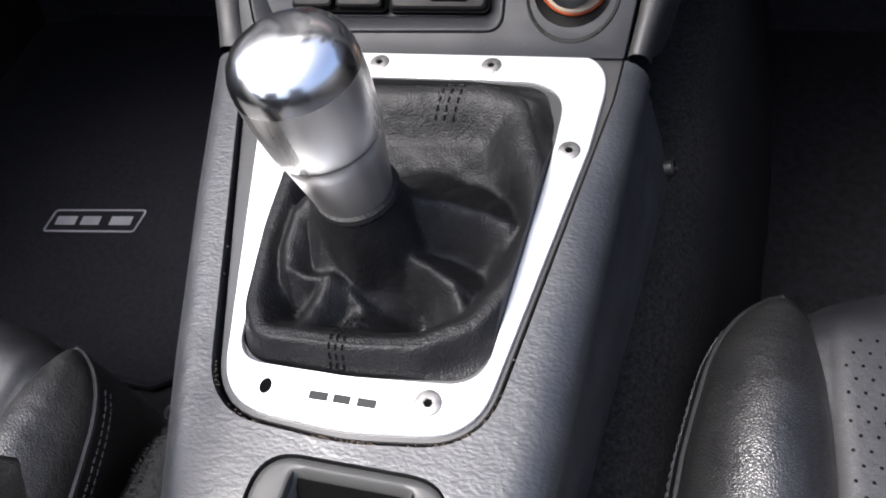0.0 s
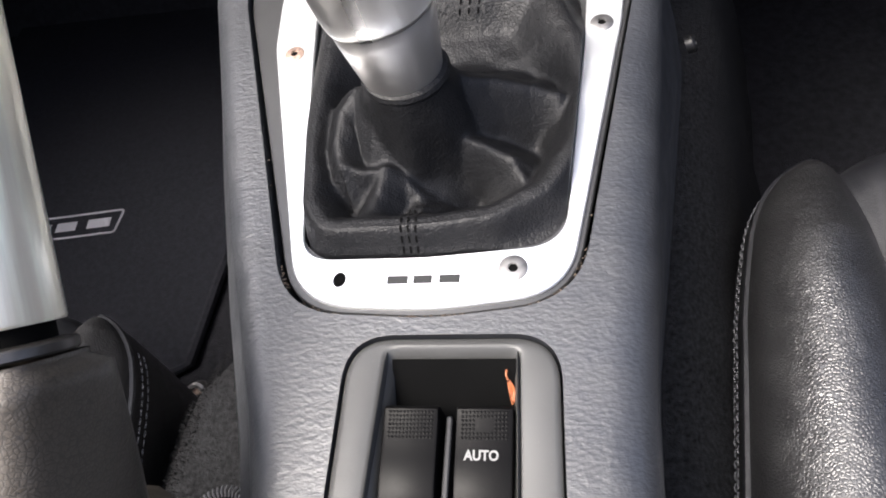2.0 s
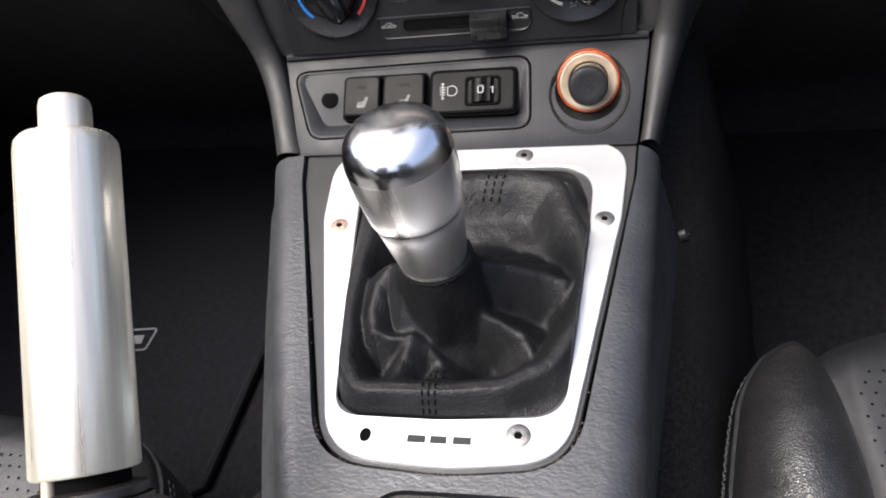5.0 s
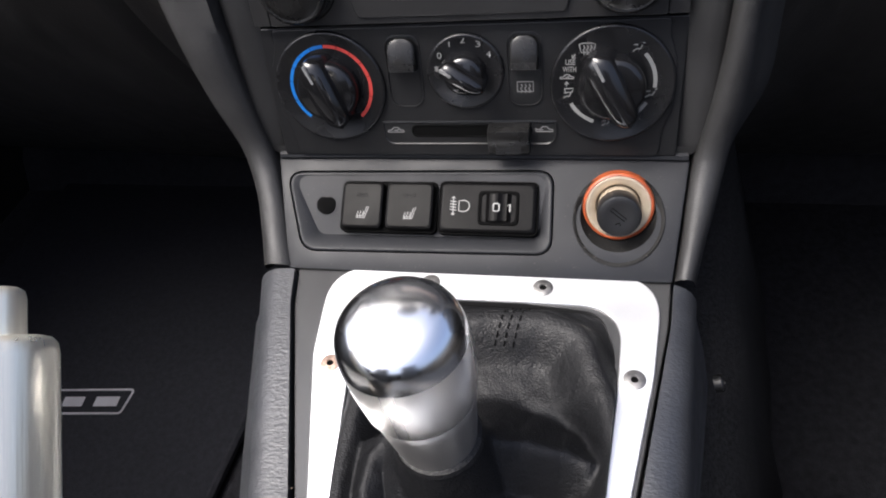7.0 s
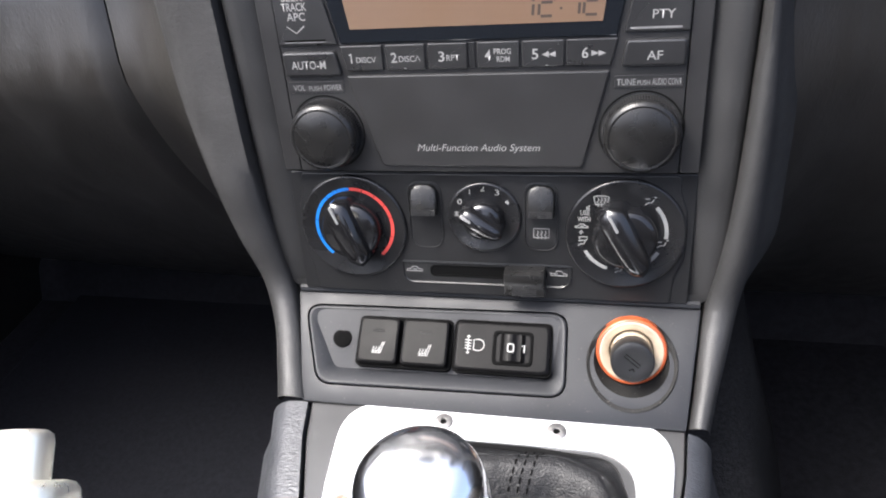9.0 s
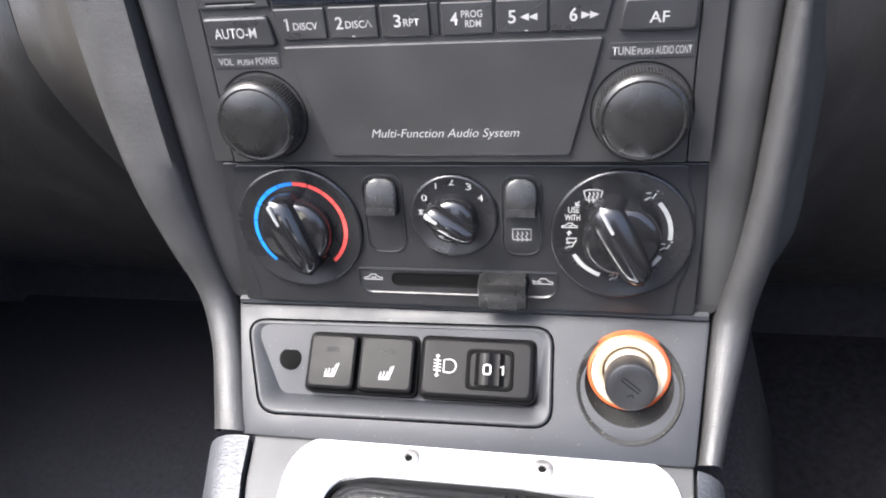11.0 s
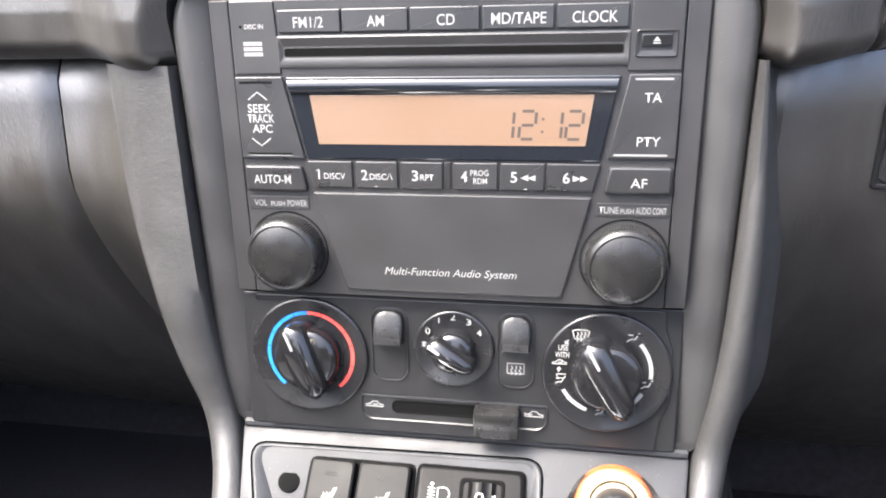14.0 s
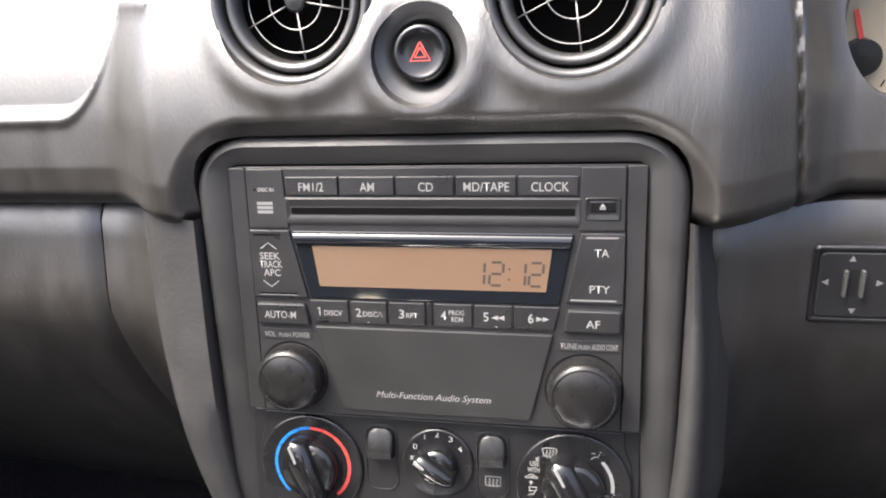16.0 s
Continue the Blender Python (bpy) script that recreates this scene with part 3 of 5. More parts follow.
FOLDS = (
    ([(14, 69, 26), (22, 73, 20), (36, 76, 13), (50, 76, 7.5), (60, 74, 3.5)], 3.0, 1.0, 1.9),
    ([(60, 74, 3.5), (60.5, 69, 0), (59, 64, -4)], 2.0, 1.6),
    ([(10, 57, 12), (22, 56.5, 6), (33, 53.5, 2), (43, 49, -2)], 2.0, 1.0, 2.4),
    ([(43, 49, -2), (46.5, 43, -4), (48, 36, -6)], 1.8, 1.4),
    ([(-4, 68, 26), (-14, 71, 19), (-20, 65, 15), (-22, 54, 11), (-20, 44, 7.5)], 3.0, 1.2, 1.5),
    ([(-20, 44, 7.5), (-12, 41.5, 6), (-3.5, 42.5, 5)], 1.6, 1.1, 2.4),
    ([(-3.5, 42.5, 5), (3, 42, 1.0), (8, 37, -4)], 2.0, 1.8),
    ([(-3.5, 42.5, 5), (-6, 32, 3.5), (-8, 20, 5.5)], 3.0, 1.6),
    ([(8, 36, -6), (10, 27, -1), (12, 19, 5)], 5.0, 1.4),
)
ROLL = rpoly([(-36.5, 140), (-35.5, 60), (-31, 29), (-23, 16), (12, 16.5), (38, 19), (57, 30), (68, 50), (73, 75), (69, 100), (57, 134), (40, 141), (0, 138)], [8, 20, 10, 9, 20, 14, 12, 14, 16, 16, 8, 10, 20], 3)


def inside_roll(x, y):
    """Distance from the gaiter's rolled edge, in millimetres; above nought inside it."""
    p, best, odd = Vector((x, y)), 1e9, False
    for k in range(len(ROLL)):
        a, b = Vector(ROLL[k - 1]), Vector(ROLL[k])
        if (b - a).length < 1e-6:
            continue
        t = min(1.0, max(0.0, (p - a).dot(b - a) / (b - a).length_squared))
        best = min(best, (p - a - (b - a) * t).length)
        if (a.y > y) != (b.y > y) and x < (b.x - a.x) * (y - a.y) / (b.y - a.y) + a.x:
            odd = not odd
    return best if odd else -best


def gaiter_height(x, y, s):
    """Height over the deck, in millimetres; s runs from the plate's edge (0) to the neck (1)."""
    d = inside_roll(x, y)
    if d > 0:
        bowl = 8.0 - (35.0 - 18.0 * smooth(y, 84.0, 104.0)) * (0.75 * smooth(d, 2.0, 22.0) + 0.25 * smooth(d, 10.0, 42.0))
        bowl -= 17.0 * math.exp(-((x - 12.0) / 19.0) ** 2 - ((y - 43.0) / 13.0) ** 2)
    else:
        bowl = 8.0 - 11.0 * (1 - math.exp(-(d / 6.0) ** 2))
    r = math.hypot(x - NECKC.x * 1000, y - (NECKC.y * 1000 - 272))
    ang = math.atan2(y - (NECKC.y * 1000 - 272), x - NECKC.x * 1000)
    pleat = 1.0 + 0.10 * math.sin(5 * ang + 0.8) + 0.05 * math.sin(9 * ang)
    near = lambda a, w: math.exp(-((math.remainder(ang - radians(a), 2 * math.pi)) / radians(w)) ** 2)
    cone = 31.0 - (4.4 - 1.8 * near(160, 34) - 1.8 * near(28, 30)) * pleat * max(0.0, r - 14.2)
    h = 4.5 * math.log(math.exp(bowl / 4.5) + math.exp(max(-60.0, cone / 4.5)))
    h = min(h, 31.0)
    k = smooth(d, -2.0, 8.0) * (1 - smooth(s, 0.9, 1.0))
    ridge = [fold(x, y, *f) for f in FOLDS]
    raised = 1.7 * math.log(math.exp(h / 1.7) + sum(math.exp(max(-60.0, q / 1.7)) for q in ridge))
    h += k * (min(raised, 31.0) - h)
    h += 0.7 * noise.noise(Vector((x * 0.08, y * 0.08, 3.0))) * k + 0.3 * noise.noise(Vector((x * 0.2, y * 0.2, 1.0))) * k
    return h * smooth(s, 0.0, 0.03) - 4.0 * (1 - smooth(s, 0.0, 0.03))


def gaiter_point(a, s):
    """a: the angle round the neck; s as above."""
    c = Vector((NECKC.x * 1000, (NECKC.y - 0.272) * 1000))
    d = Vector((math.cos(a), math.sin(a)))
    # distance from the neck to the plate's edge along this way
    far = 0.0
    for i in range(len(EDGE)):
        p, q = Vector(EDGE[i - 1]) - c, Vector(EDGE[i]) - c
        den = d.x * (q.y - p.y) - d.y * (q.x - p.x)
        if abs(den) < 1e-9:
            continue
        t = (p.x * (q.y - p.y) - p.y * (q.x - p.x)) / den
        u = (p.x * d.y - p.y * d.x) / den
        if t > 0 and -1e-6 <= u <= 1 + 1e-6:
            far = max(far, t)
    rim = 14.2
    bulge = 5.0 * math.exp(-((s - 0.12) / 0.09) ** 2) * smooth(d.x, 0.35, 0.95)
    r = rim + (far - rim) * (1 - s) ** 0.9 + bulge
    p = c + d * r
    return DECK @ Vector((p.x, p.y, gaiter_height(p.x, p.y, s)))


ANG = steps(0, 2 * math.pi, 221)[:-1]
bm = bmesh.new()
rows = [[bm.verts.new(gaiter_point(a, s)) for a in ANG] for s in steps(0.0, 1.0, 84)]
for ra, rb in zip(rows, rows[1:]):
    for i in range(len(ANG)):
        bm.faces.new((ra[i - 1], ra[i], rb[i], rb[i - 1]))
part("leather", bm, BOOT, gaiter, "", 80)
part("collar", tube([Vector((NECKC.x, NECKC.y, 0.4860)) + 0.0140 * Vector((math.cos(a), math.sin(a), 0)) for a in steps(0, 6.2832, 41)], 0.0024), BOOT, gaiter)
for base in (-math.pi / 2 + 0.02, math.pi / 2 - 0.25):
    bm = bmesh.new()
    for off in (-3.4, 0.0, 3.4):
        line = []
        for s in steps(0.03, 0.62 if base < 0 else 0.4, 44):
            r = 14.2 + 60 * (1 - s)
            line.append(gaiter_point(base + off / r * 0.95, s) + Vector((0, 0, 0.0003)))
        dashes(line, (0, 0, 1), 0.0026, 0.0014, 0.0007, 0.0003, bm)
    part("stitching", bm, DARK, gaiter, "black seam stitching")


# ---- gear knob ----
knob = thing("gear_lever", (0.0075, 0.3385, 0.478), "polished aluminium gear lever knob with a tapered satin neck", "gear lever")
tilt = Matrix.Translation((0.0075, 0.3385, 0.480)) @ Matrix.Rotation(radians(-4.4), 4, "Y") @ Matrix.Rotation(radians(-1.6), 4, "X") @ Matrix.Scale(0.001, 4)
part("neck", lathe(tilt, [(13.0, -4), (13.4, 0), (14.0, 4), (16.2, 17), (17.8, 28), (18.7, 35), (18.5, 35.6)], 64), NECK, knob, "satin aluminium neck")
part("grip", lathe(tilt, [(18.4, 34.6), (19.2, 34.9), (19.7, 36.5), (20.2, 42), (20.9, 50), (21.1, 57), (21.0, 61)], 72, cap=False), GRIP, knob, "turned aluminium grip", 60)
part("cap", lathe(tilt, [(21.0, 61), (20.75, 64), (20.1, 67), (18.9, 69.8), (16.8, 72.3), (14.0, 74.0), (10.5, 75.0), (6, 75.5), (3, 75.65), (0.6, 75.7)], 72), KNOB, knob, "mirror-polished domed cap", 60)


# ---- handbrake ----
brake = thing("handbrake", (-0.085, 0.13, 0.42), "brushed aluminium handbrake lever in a black leather sleeve", "handbrake")
LOW, HIGH = Vector((-0.0762, 0.2197, 0.5204)), Vector((-0.0922, 0.3031, 0.5821))
axis = (HIGH - LOW).normalized()
ux = axis.cross(Vector((0, 0, 1))).normalized()
uy = ux.cross(axis)
lever_m = Matrix(((ux.x, uy.x, axis.x, LOW.x), (ux.y, uy.y, axis.y, LOW.y), (ux.z, uy.z, axis.z, LOW.z), (0, 0, 0, 1))) @ Matrix.Scale(0.001, 4)
span = (HIGH - LOW).length * 1000
part("grip", lathe(lever_m, [(10, 1.0), (15.0, 0.2), (15.5, 1.0), (15.5, span - 5), (15.1, span - 2.2), (13.8, span - 0.6), (11.7, span), (8.0, span)], 56, cap=False), LEVER, brake, "turned aluminium grip", 50)
part("button", lathe(lever_m, [(7.9, span - 6), (7.9, span + 10), (7.4, span + 12), (6.0, span + 13), (2, span + 13.3)], 40), LEVER, brake, "aluminium release button", 50)
part("collar", lathe(lever_m, [(12.5, 0.8), (12.5, -4.0)], 32, cap=False), DARK, brake)
part("clamp_ring", lathe(lever_m, [(12, -4), (16.6, -4.6), (17.1, -5.1), (17.1, -7.2), (16.6, -7.8)], 48, cap=False), GUNMETAL, brake, "thin dark steel clamp ring")
part("grub_screw", lathe(Matrix.Translation((0, 0, 0)) @ lever_m, [(2.0, -5), (2.0, 0.6), (1.2, 0.9)], 12, cx=-4, cy=12.2), BRASS, brake)


def sleeve_section(s):
    """A slice of the leather sleeve, from the ring down to the console."""
    c = LOW + axis * -0.0085
    e = Vector((-0.094, 0.110, 0.4270))
    mid = c.lerp(e, s) + Vector((0, 0, -0.006 * math.sin(s * math.pi)))
    rx = 0.0215 + 0.017 * s + 0.030 * smooth(s, 0.72, 1.0) ** 2
    ry = 0.0215 + 0.036 * s ** 1.3 + 0.03 * smooth(s, 0.75, 1.0) ** 2
    up = axis.lerp(Vector((0, 0, 1)), smooth(s, 0.2, 1.0)).normalized()
    w = up.cross(Vector((1, 0, 0))).normalized()
    v = w.cross(up)
    out = []
    for i in range(48):
        a = 2 * math.pi * i / 48
        q = 0.78 if s < 0.02 else 1.0
        k = (abs(math.cos(a)) ** 4.5 + abs(math.sin(a)) ** 4.5) ** (-1 / 4.5) * (0.94 - 0.04 * s) + 0.02 * noise.noise(Vector((math.cos(a) * 2, math.sin(a) * 2, s * 5)))
        out.append(mid + q * k * (v * rx * math.cos(a) + w * ry * math.sin(a)))
    return out


part("sleeve", loft([sleeve_section(s) for s in [0.0, 0.012, 0.03] + steps(0.06, 1.0, 34)], closed=True), SLEEVE_BOOT, brake, "scuffed black leather sleeve", 80)



def skirt(u, v):
    """The sleeve's foot, spreading to the console."""
    x = -0.125 + 0.095 * u
    far = interp(x, (-0.125, -0.095, -0.075, -0.060, -0.045, -0.03), (0.200, 0.212, 0.203, 0.194, 0.1895, 0.188))
    y = 0.04 + (far - 0.04) * v
    return Vector((x, y, 0.4365 - 0.012 * smooth(v, 0.82, 1.0) - 0.02 * smooth(v, 0.97, 1.0) + 0.0012 * noise.noise(Vector((x * 60, y * 60, 0)))))


part("skirt", surface(skirt, steps(0, 1, 20), steps(0, 1, 40)), SLEEVE_BOOT, brake, "spreading leather foot", 80)

# ---- window switch panel ----
winsw = thing("window_switch_panel", (0.026, 0.217, 0.452), "grey plastic window switch panel with two rockers", "switch panel")
BZ_OUT = inset(SWITCHES, 0.9)
BZ_IN = rpoly([(5.4, -76.5), (45.8, -76.5), (45.2, -30.5), (6.6, -30.5)], 1.5, 8)
# the sloping frame, from its rim down to the well
cc = Vector((26, -54))
o, i_ = by_angle(BZ_OUT, cc, 144), by_angle(BZ_IN, cc, 144)
ramp_ring = by_angle(rpoly([(2.0, -80.0), (48.6, -79.6), (47.4, -27.2), (3.8, -27.2)], 3, 8), cc, 144)
part("bezel", rings(DECK, [(o, -6), (o, 0.6), (inset(o, 0.7), 1.4), (inset(o, 2.2), 1.7), (inset(ramp_ring, -1.2), 1.8), (ramp_ring, 1.3), (i_, -4.0), (i_, -22)], False), BEZEL, winsw, "satin grey bezel", 40)
part("well", rings(DECK, [(i_, -20), (inset(i_, 0.5), -21)], True), GLOSS, winsw, "glossy black well")
# gap black in place of gloss: the slope's dark reflection is in its colour
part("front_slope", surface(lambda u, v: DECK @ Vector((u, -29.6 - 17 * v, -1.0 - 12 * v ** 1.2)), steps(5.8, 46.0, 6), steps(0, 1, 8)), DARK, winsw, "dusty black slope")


def rocker(x0, x1, text):
    """A rocker that is hollow in the middle, with a knurled patch at its far end."""
    ys = steps(-76.0, -45.5, 26)

    def h(y):
        s = (y + 76.0) / 30.5
        return 0.1 + 1.5 * max(0.0, 2 * s - 1) ** 2 - 2.6 * max(0.0, 1 - 2 * s) ** 2.4
    bm = bmesh.new()
    secs = []
    for y in ys:
        end = min(1.0, (y - ys[0]) / 1.2, (ys[-1] - y) / 1.2)
        z = h(y) - 1.2 * (1 - max(0.0, end)) ** 2
        secs.append([DECK @ Vector(p) for p in ((x0, y, -21), (x0, y, z - 0.8), (x0 + 0.3, y, z - 0.2), (x0 + 1.0, y, z), ((x0 + x1) / 2, y, z + 0.1), (x1 - 1.0, y, z), (x1 - 0.3, y, z - 0.2), (x1, y, z - 0.8), (x1, y, -21))])
    loft(secs, caps=True, bm=bm)
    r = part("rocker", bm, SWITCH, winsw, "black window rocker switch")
    bm = bmesh.new()
    cols, rws = 13, 7
    for a in range(cols):
        for b in range(rws):
            cx, cy = x0 + 2.0 + (x1 - x0 - 4.0) * a / (cols - 1), -55.2 + 7.6 * b / (rws - 1)
            if text and 4 <= a <= 8 and 2 <= b <= 4:
                continue
            z = h(cy) + 0.05
            lathe(DECK, [(0.5, z - 0.1), (0.46, z + 0.22), (0.2, z + 0.3)], 6, cx=cx, cy=cy, bm=bm)
    tagged(part("knurl", bm, SWITCH, r), kind="stuff")
    if text:
        cx = (x0 + x1) / 2
        t = lettering(text, Matrix.Identity(4), cx - 5.9, cx + 4.5, -61.6, 2.9, 0.0, WHITE, r, 0.02)
        for v in t.data.vertices:
            v.co = DECK @ Vector((v.co.x, v.co.y, h(v.co.y) + 0.16))
    return r


for xa, xb, tip in ((4.6, 2.2, 1.2), (46.4, 47.6, -1.2)):
    part("fin", loft([[DECK @ Vector(p) for p in ((x - 0.9 * q, y, -6), (x - 0.5 * q, y, 1.3 * q), (x, y, 2.6 * q + 0.2), (x + 0.5 * q, y, 1.3 * q), (x + 0.9 * q, y, -6))] for x, y, q in ((xa, -27.0, 0.35), (xa + (xb - xa) * 0.15, -32, 0.9), (xa + (xb - xa) * 0.5, -53, 1.0), (xa + (xb - xa) * 0.9, -76, 0.9), (xb, -81, 0.35))]), BEZEL, winsw, "thin moulded fin", 50)
rocker(5.6, 22.8, "")
rocker(28.2, 45.6, "AUTO")
part("divider", prism(DECK, rrect(24.5, -76, 26.6, -47.5, 0.8, 3), -21, -2.6, 0.6), BLACK, winsw)

leaf = thing("dry_leaf", (0.045, 0.231, 0.447), "small curled orange dry leaf in the switch well", "leaf")
bm = surface(lambda u, v: DECK @ Vector((43.4 + 0.9 * math.sin(u * 3.0) * (0.4 + v) + 0.8 * v + 1.2 * u, -36.0 - 6.4 * u + 0.5 * math.sin(v * 5), -3.6 - 3 * u + 1.2 * v * v + 0.5 * math.sin(9 * u))), steps(0, 1, 12), steps(-0.6, 0.9, 6))
part("blade", bm, LEAF, leaf)
part("stalk", tube([DECK @ Vector(p) for p in ((43.2, -36, -2.6), (42.6, -34.5, -1.8), (42.9, -33.2, -1.2))], 0.0003, 5), LEAF, leaf)


# ---- seats ----
def seat(side, dx, dy, label):
    """One seat cushion: perforated middle, bolster with twin-stitched edge, and the sides below."""
    def P(x, y, z):
        return Vector((side * x + dx, y + dy, z))
    s = thing("bucket_seat", P(0.30, 0.1, 0.145), label, "car seat", "seats")
    ys = steps(-0.40, 0.30, 50) + [0.30 + 0.0845 * math.sin(radians(a)) for a in steps(3, 89.6, 40)]

    def outer(y):
        return interp(y, (-0.4, 0.15, 0.211, 0.265, 0.30, 0.322, 0.342, 0.352, 0.360, 0.368, 0.374, 0.379, 0.3825, 0.3845), (0.116, 0.119, 0.123, 0.130, 0.1345, 0.1388, 0.1432, 0.1465, 0.1500, 0.1550, 0.1600, 0.1657, 0.1710, 0.1765))

    def inner(y):
        return interp(y, (-0.4, 0.2, 0.30, 0.340, 0.356, 0.368, 0.376, 0.381, 0.3835, 0.3845), (0.1925, 0.1925, 0.1925, 0.1918, 0.1905, 0.1885, 0.1858, 0.1825, 0.1795, 0.1768))

    def bolster(y):
        xo, xi = outer(y), inner(y)
        f = min(1.0, (xi - xo) / 0.052) ** 0.8 * (1 - 0.35 * smooth(y, 0.30, 0.385))
        row = [P(xo + 0.010, y, 0.16), P(xo + 0.004, y, 0.25), P(xo - 0.001, y, 0.32), P(xo - 0.002, y, 0.350), P(xo, y, 0.3615)]
        for t in (0.05, 0.12, 0.2, 0.3, 0.42, 0.55, 0.67, 0.78, 0.87, 0.94, 1.0):
            z = 0.3640 + 0.030 * f * math.sin(math.pi * min(1, t * 0.92 + 0.05)) ** 0.8 - 0.002 * t * t + 0.008 * t * f
            z += 0.0012 * noise.noise(Vector((t * 3, y * 40, side)))
            row.append(P(xo + (xi - xo) * t, y, z))
        row += [P(xi + 0.001, y, 0.362), P(xi + 0.001, y, 0.34)]
        return row
    part("bolster", loft([bolster(y) for y in ys]), SEAT, s, "smooth black leather bolster", 70)

    def top(x, y):
        edge = interp(x, (0.166, 0.19, 0.218, 0.26, 0.32, 0.40, 0.47), (0.372, 0.386, 0.396, 0.401, 0.404, 0.402, 0.39))
        return edge

    def cushion(u, v):
        x = 0.166 + u * 0.2925
        e = top(x, 0)
        if v < 0.8:
            y = -0.40 + (e - 0.03 + 0.40) * v / 0.8
            z = 0.3745 + 0.006 * smooth(u, 0.0, 0.25)
        else:
            a = (v - 0.8) / 0.2 * radians(100)
            y = e - 0.03 + 0.03 * math.sin(a)
            z = 0.3445 + 0.006 * smooth(u, 0.0, 0.25) + 0.03 * math.cos(a)
            if v > 0.995:
                z = 0.18
        z -= 0.030 * smooth(0.1905 - x, 0.0, 0.016) + 0.004 * math.exp(-((x - 0.1905) / 0.005) ** 2)
        return P(x, y, z + 0.0008 * noise.noise(Vector((x * 40, y * 40, 0))))
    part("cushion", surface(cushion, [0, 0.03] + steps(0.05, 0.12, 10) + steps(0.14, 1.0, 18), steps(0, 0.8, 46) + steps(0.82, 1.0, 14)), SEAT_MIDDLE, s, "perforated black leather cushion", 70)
    # piping and stitches along the bolster
    edge = [P(outer(y) + 0.001, y, 0.3645) for y in steps(-0.2, 0.30, 40) + ys[51:]]
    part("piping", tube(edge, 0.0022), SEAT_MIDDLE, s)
    bm = bmesh.new()
    for off, z in ((0.0052, 0.3715), (-0.0022, 0.3600), (-0.0026, 0.3555)):
        dashes([P(outer(y) + off, y, z) for y in steps(0.05, 0.368, 70)], (-side * 0.55, 0, 0.83), 0.0034, 0.0012, 0.0007, 0.0004, bm)
    part("stitching", bm, THREAD, s, "grey twin stitching")
    bm = bmesh.new()
    for a in range(22):
        for b in range(44):
            x, y = 0.1985 + a * 0.0062, 0.372 - b * 0.0062
            if b % 2:
                x += 0.0031
            u = (x - 0.166) / 0.2925
            e = top(x, 0)
            if y > e - 0.03:
                continue
            z = 0.3745 + 0.006 * smooth(u, 0.0, 0.25) - 0.004 * math.exp(-((x - 0.1905) / 0.005) ** 2) + 0.0008 * noise.noise(Vector((x * 40, y * 40, 0))) + 0.00025
            mm = Matrix.Translation(P(x, y, z)) @ Matrix.Scale(0.001, 4)
            lathe(mm, [(0.8, 0.0), (0.7, 0.03)], 6, bm=bm)
    tagged(part("perforations", bm, DARK, s), kind="stuff")

    # backrest behind the view
    part("backrest", box(*sorted((side * 0.13 + dx, side * 0.48 + dx))[:1], -0.50 + dy if dy > -0.03 else -0.50, 0.30, sorted((side * 0.13 + dx, side * 0.48 + dx))[1], -0.37 + min(dy, 0), 0.92, r=0.03), SEAT, s)
    return s


seat(1, 0.0, 0.0, "black leather driver's seat with a creased bolster and perforated middle")
seat(-1, -0.0045, -0.078, "black leather passenger seat with perforated middle and stitched bolster")

# seat rail end with its bolt, beside the tunnel
rail = thing("seat_rail", (-0.205, 0.30, 0.145), "dark steel seat rail with a rusty bolt", "seat rail")
part("rail", box(-0.222, -0.2, 0.145, -0.186, 0.305, 0.222), BLACK, rail)
m = Matrix.Translation((-0.200, 0.318, 0.228)) @ Matrix.Rotation(radians(35), 4, "X") @ Matrix.Scale(0.001, 4)
part("bolt", lathe(m, [(9, -8), (9, 0), (7.5, 1.5), (5.5, 1.5), (5, -2)], 24), STEEL, rail, "worn steel bolt")
part("rust", lathe(m, [(4.8, -2.2), (4.5, -1.2), (1, -0.8)], 10), RUSTY, rail, "rusty bolt middle")


# ---- floor mat ----
mat_thing = thing("floor_mat", (-0.42, 0.55, 0.146), "black carpet floor mat with a silver embroidered badge", "floor mat")
part("carpet_sheet", prism(basis((0, 0, 0.146), 0), [(x, y) for x, y in rpoly([(-640, 372), (-262, 362), (-250, 560), (-262, 900), (-640, 900)], 30, 6)], 0, 8, 3), MAT, mat_thing)
part("binding", tube([(-0.64, 0.372, 0.151), (-0.45, 0.366, 0.151), (-0.285, 0.3625, 0.151), (-0.262, 0.375, 0.151), (-0.25, 0.56, 0.151), (-0.262, 0.9, 0.151)], 0.005), MAT, mat_thing, "black bound edge")
badge = Matrix.Translation((-0.4345, 0.5225, 0.1545)) @ Matrix.Rotation(radians(5.4), 4, "Z") @ Matrix.Scale(0.001, 4)
B = rpoly([(-55, -14.5), (53, -14.5), (58, 14.5), (-51, 14.5)], 5, 5)
part("badge_border", rings(badge, [(B, 0), (B, 0.5), (inset(B, 2.2), 0.5), (inset(B, 2.2), 0)], False), SILVER, mat_thing, "silver stitched border")
for a, b in ((-44, -20), (-14, 8), (20, 45)):
    part("badge_bar", strokes(badge, [[(a, 0), (b, 0)]], 11, 0.5), SILVER, mat_thing, "silver stitched bar")


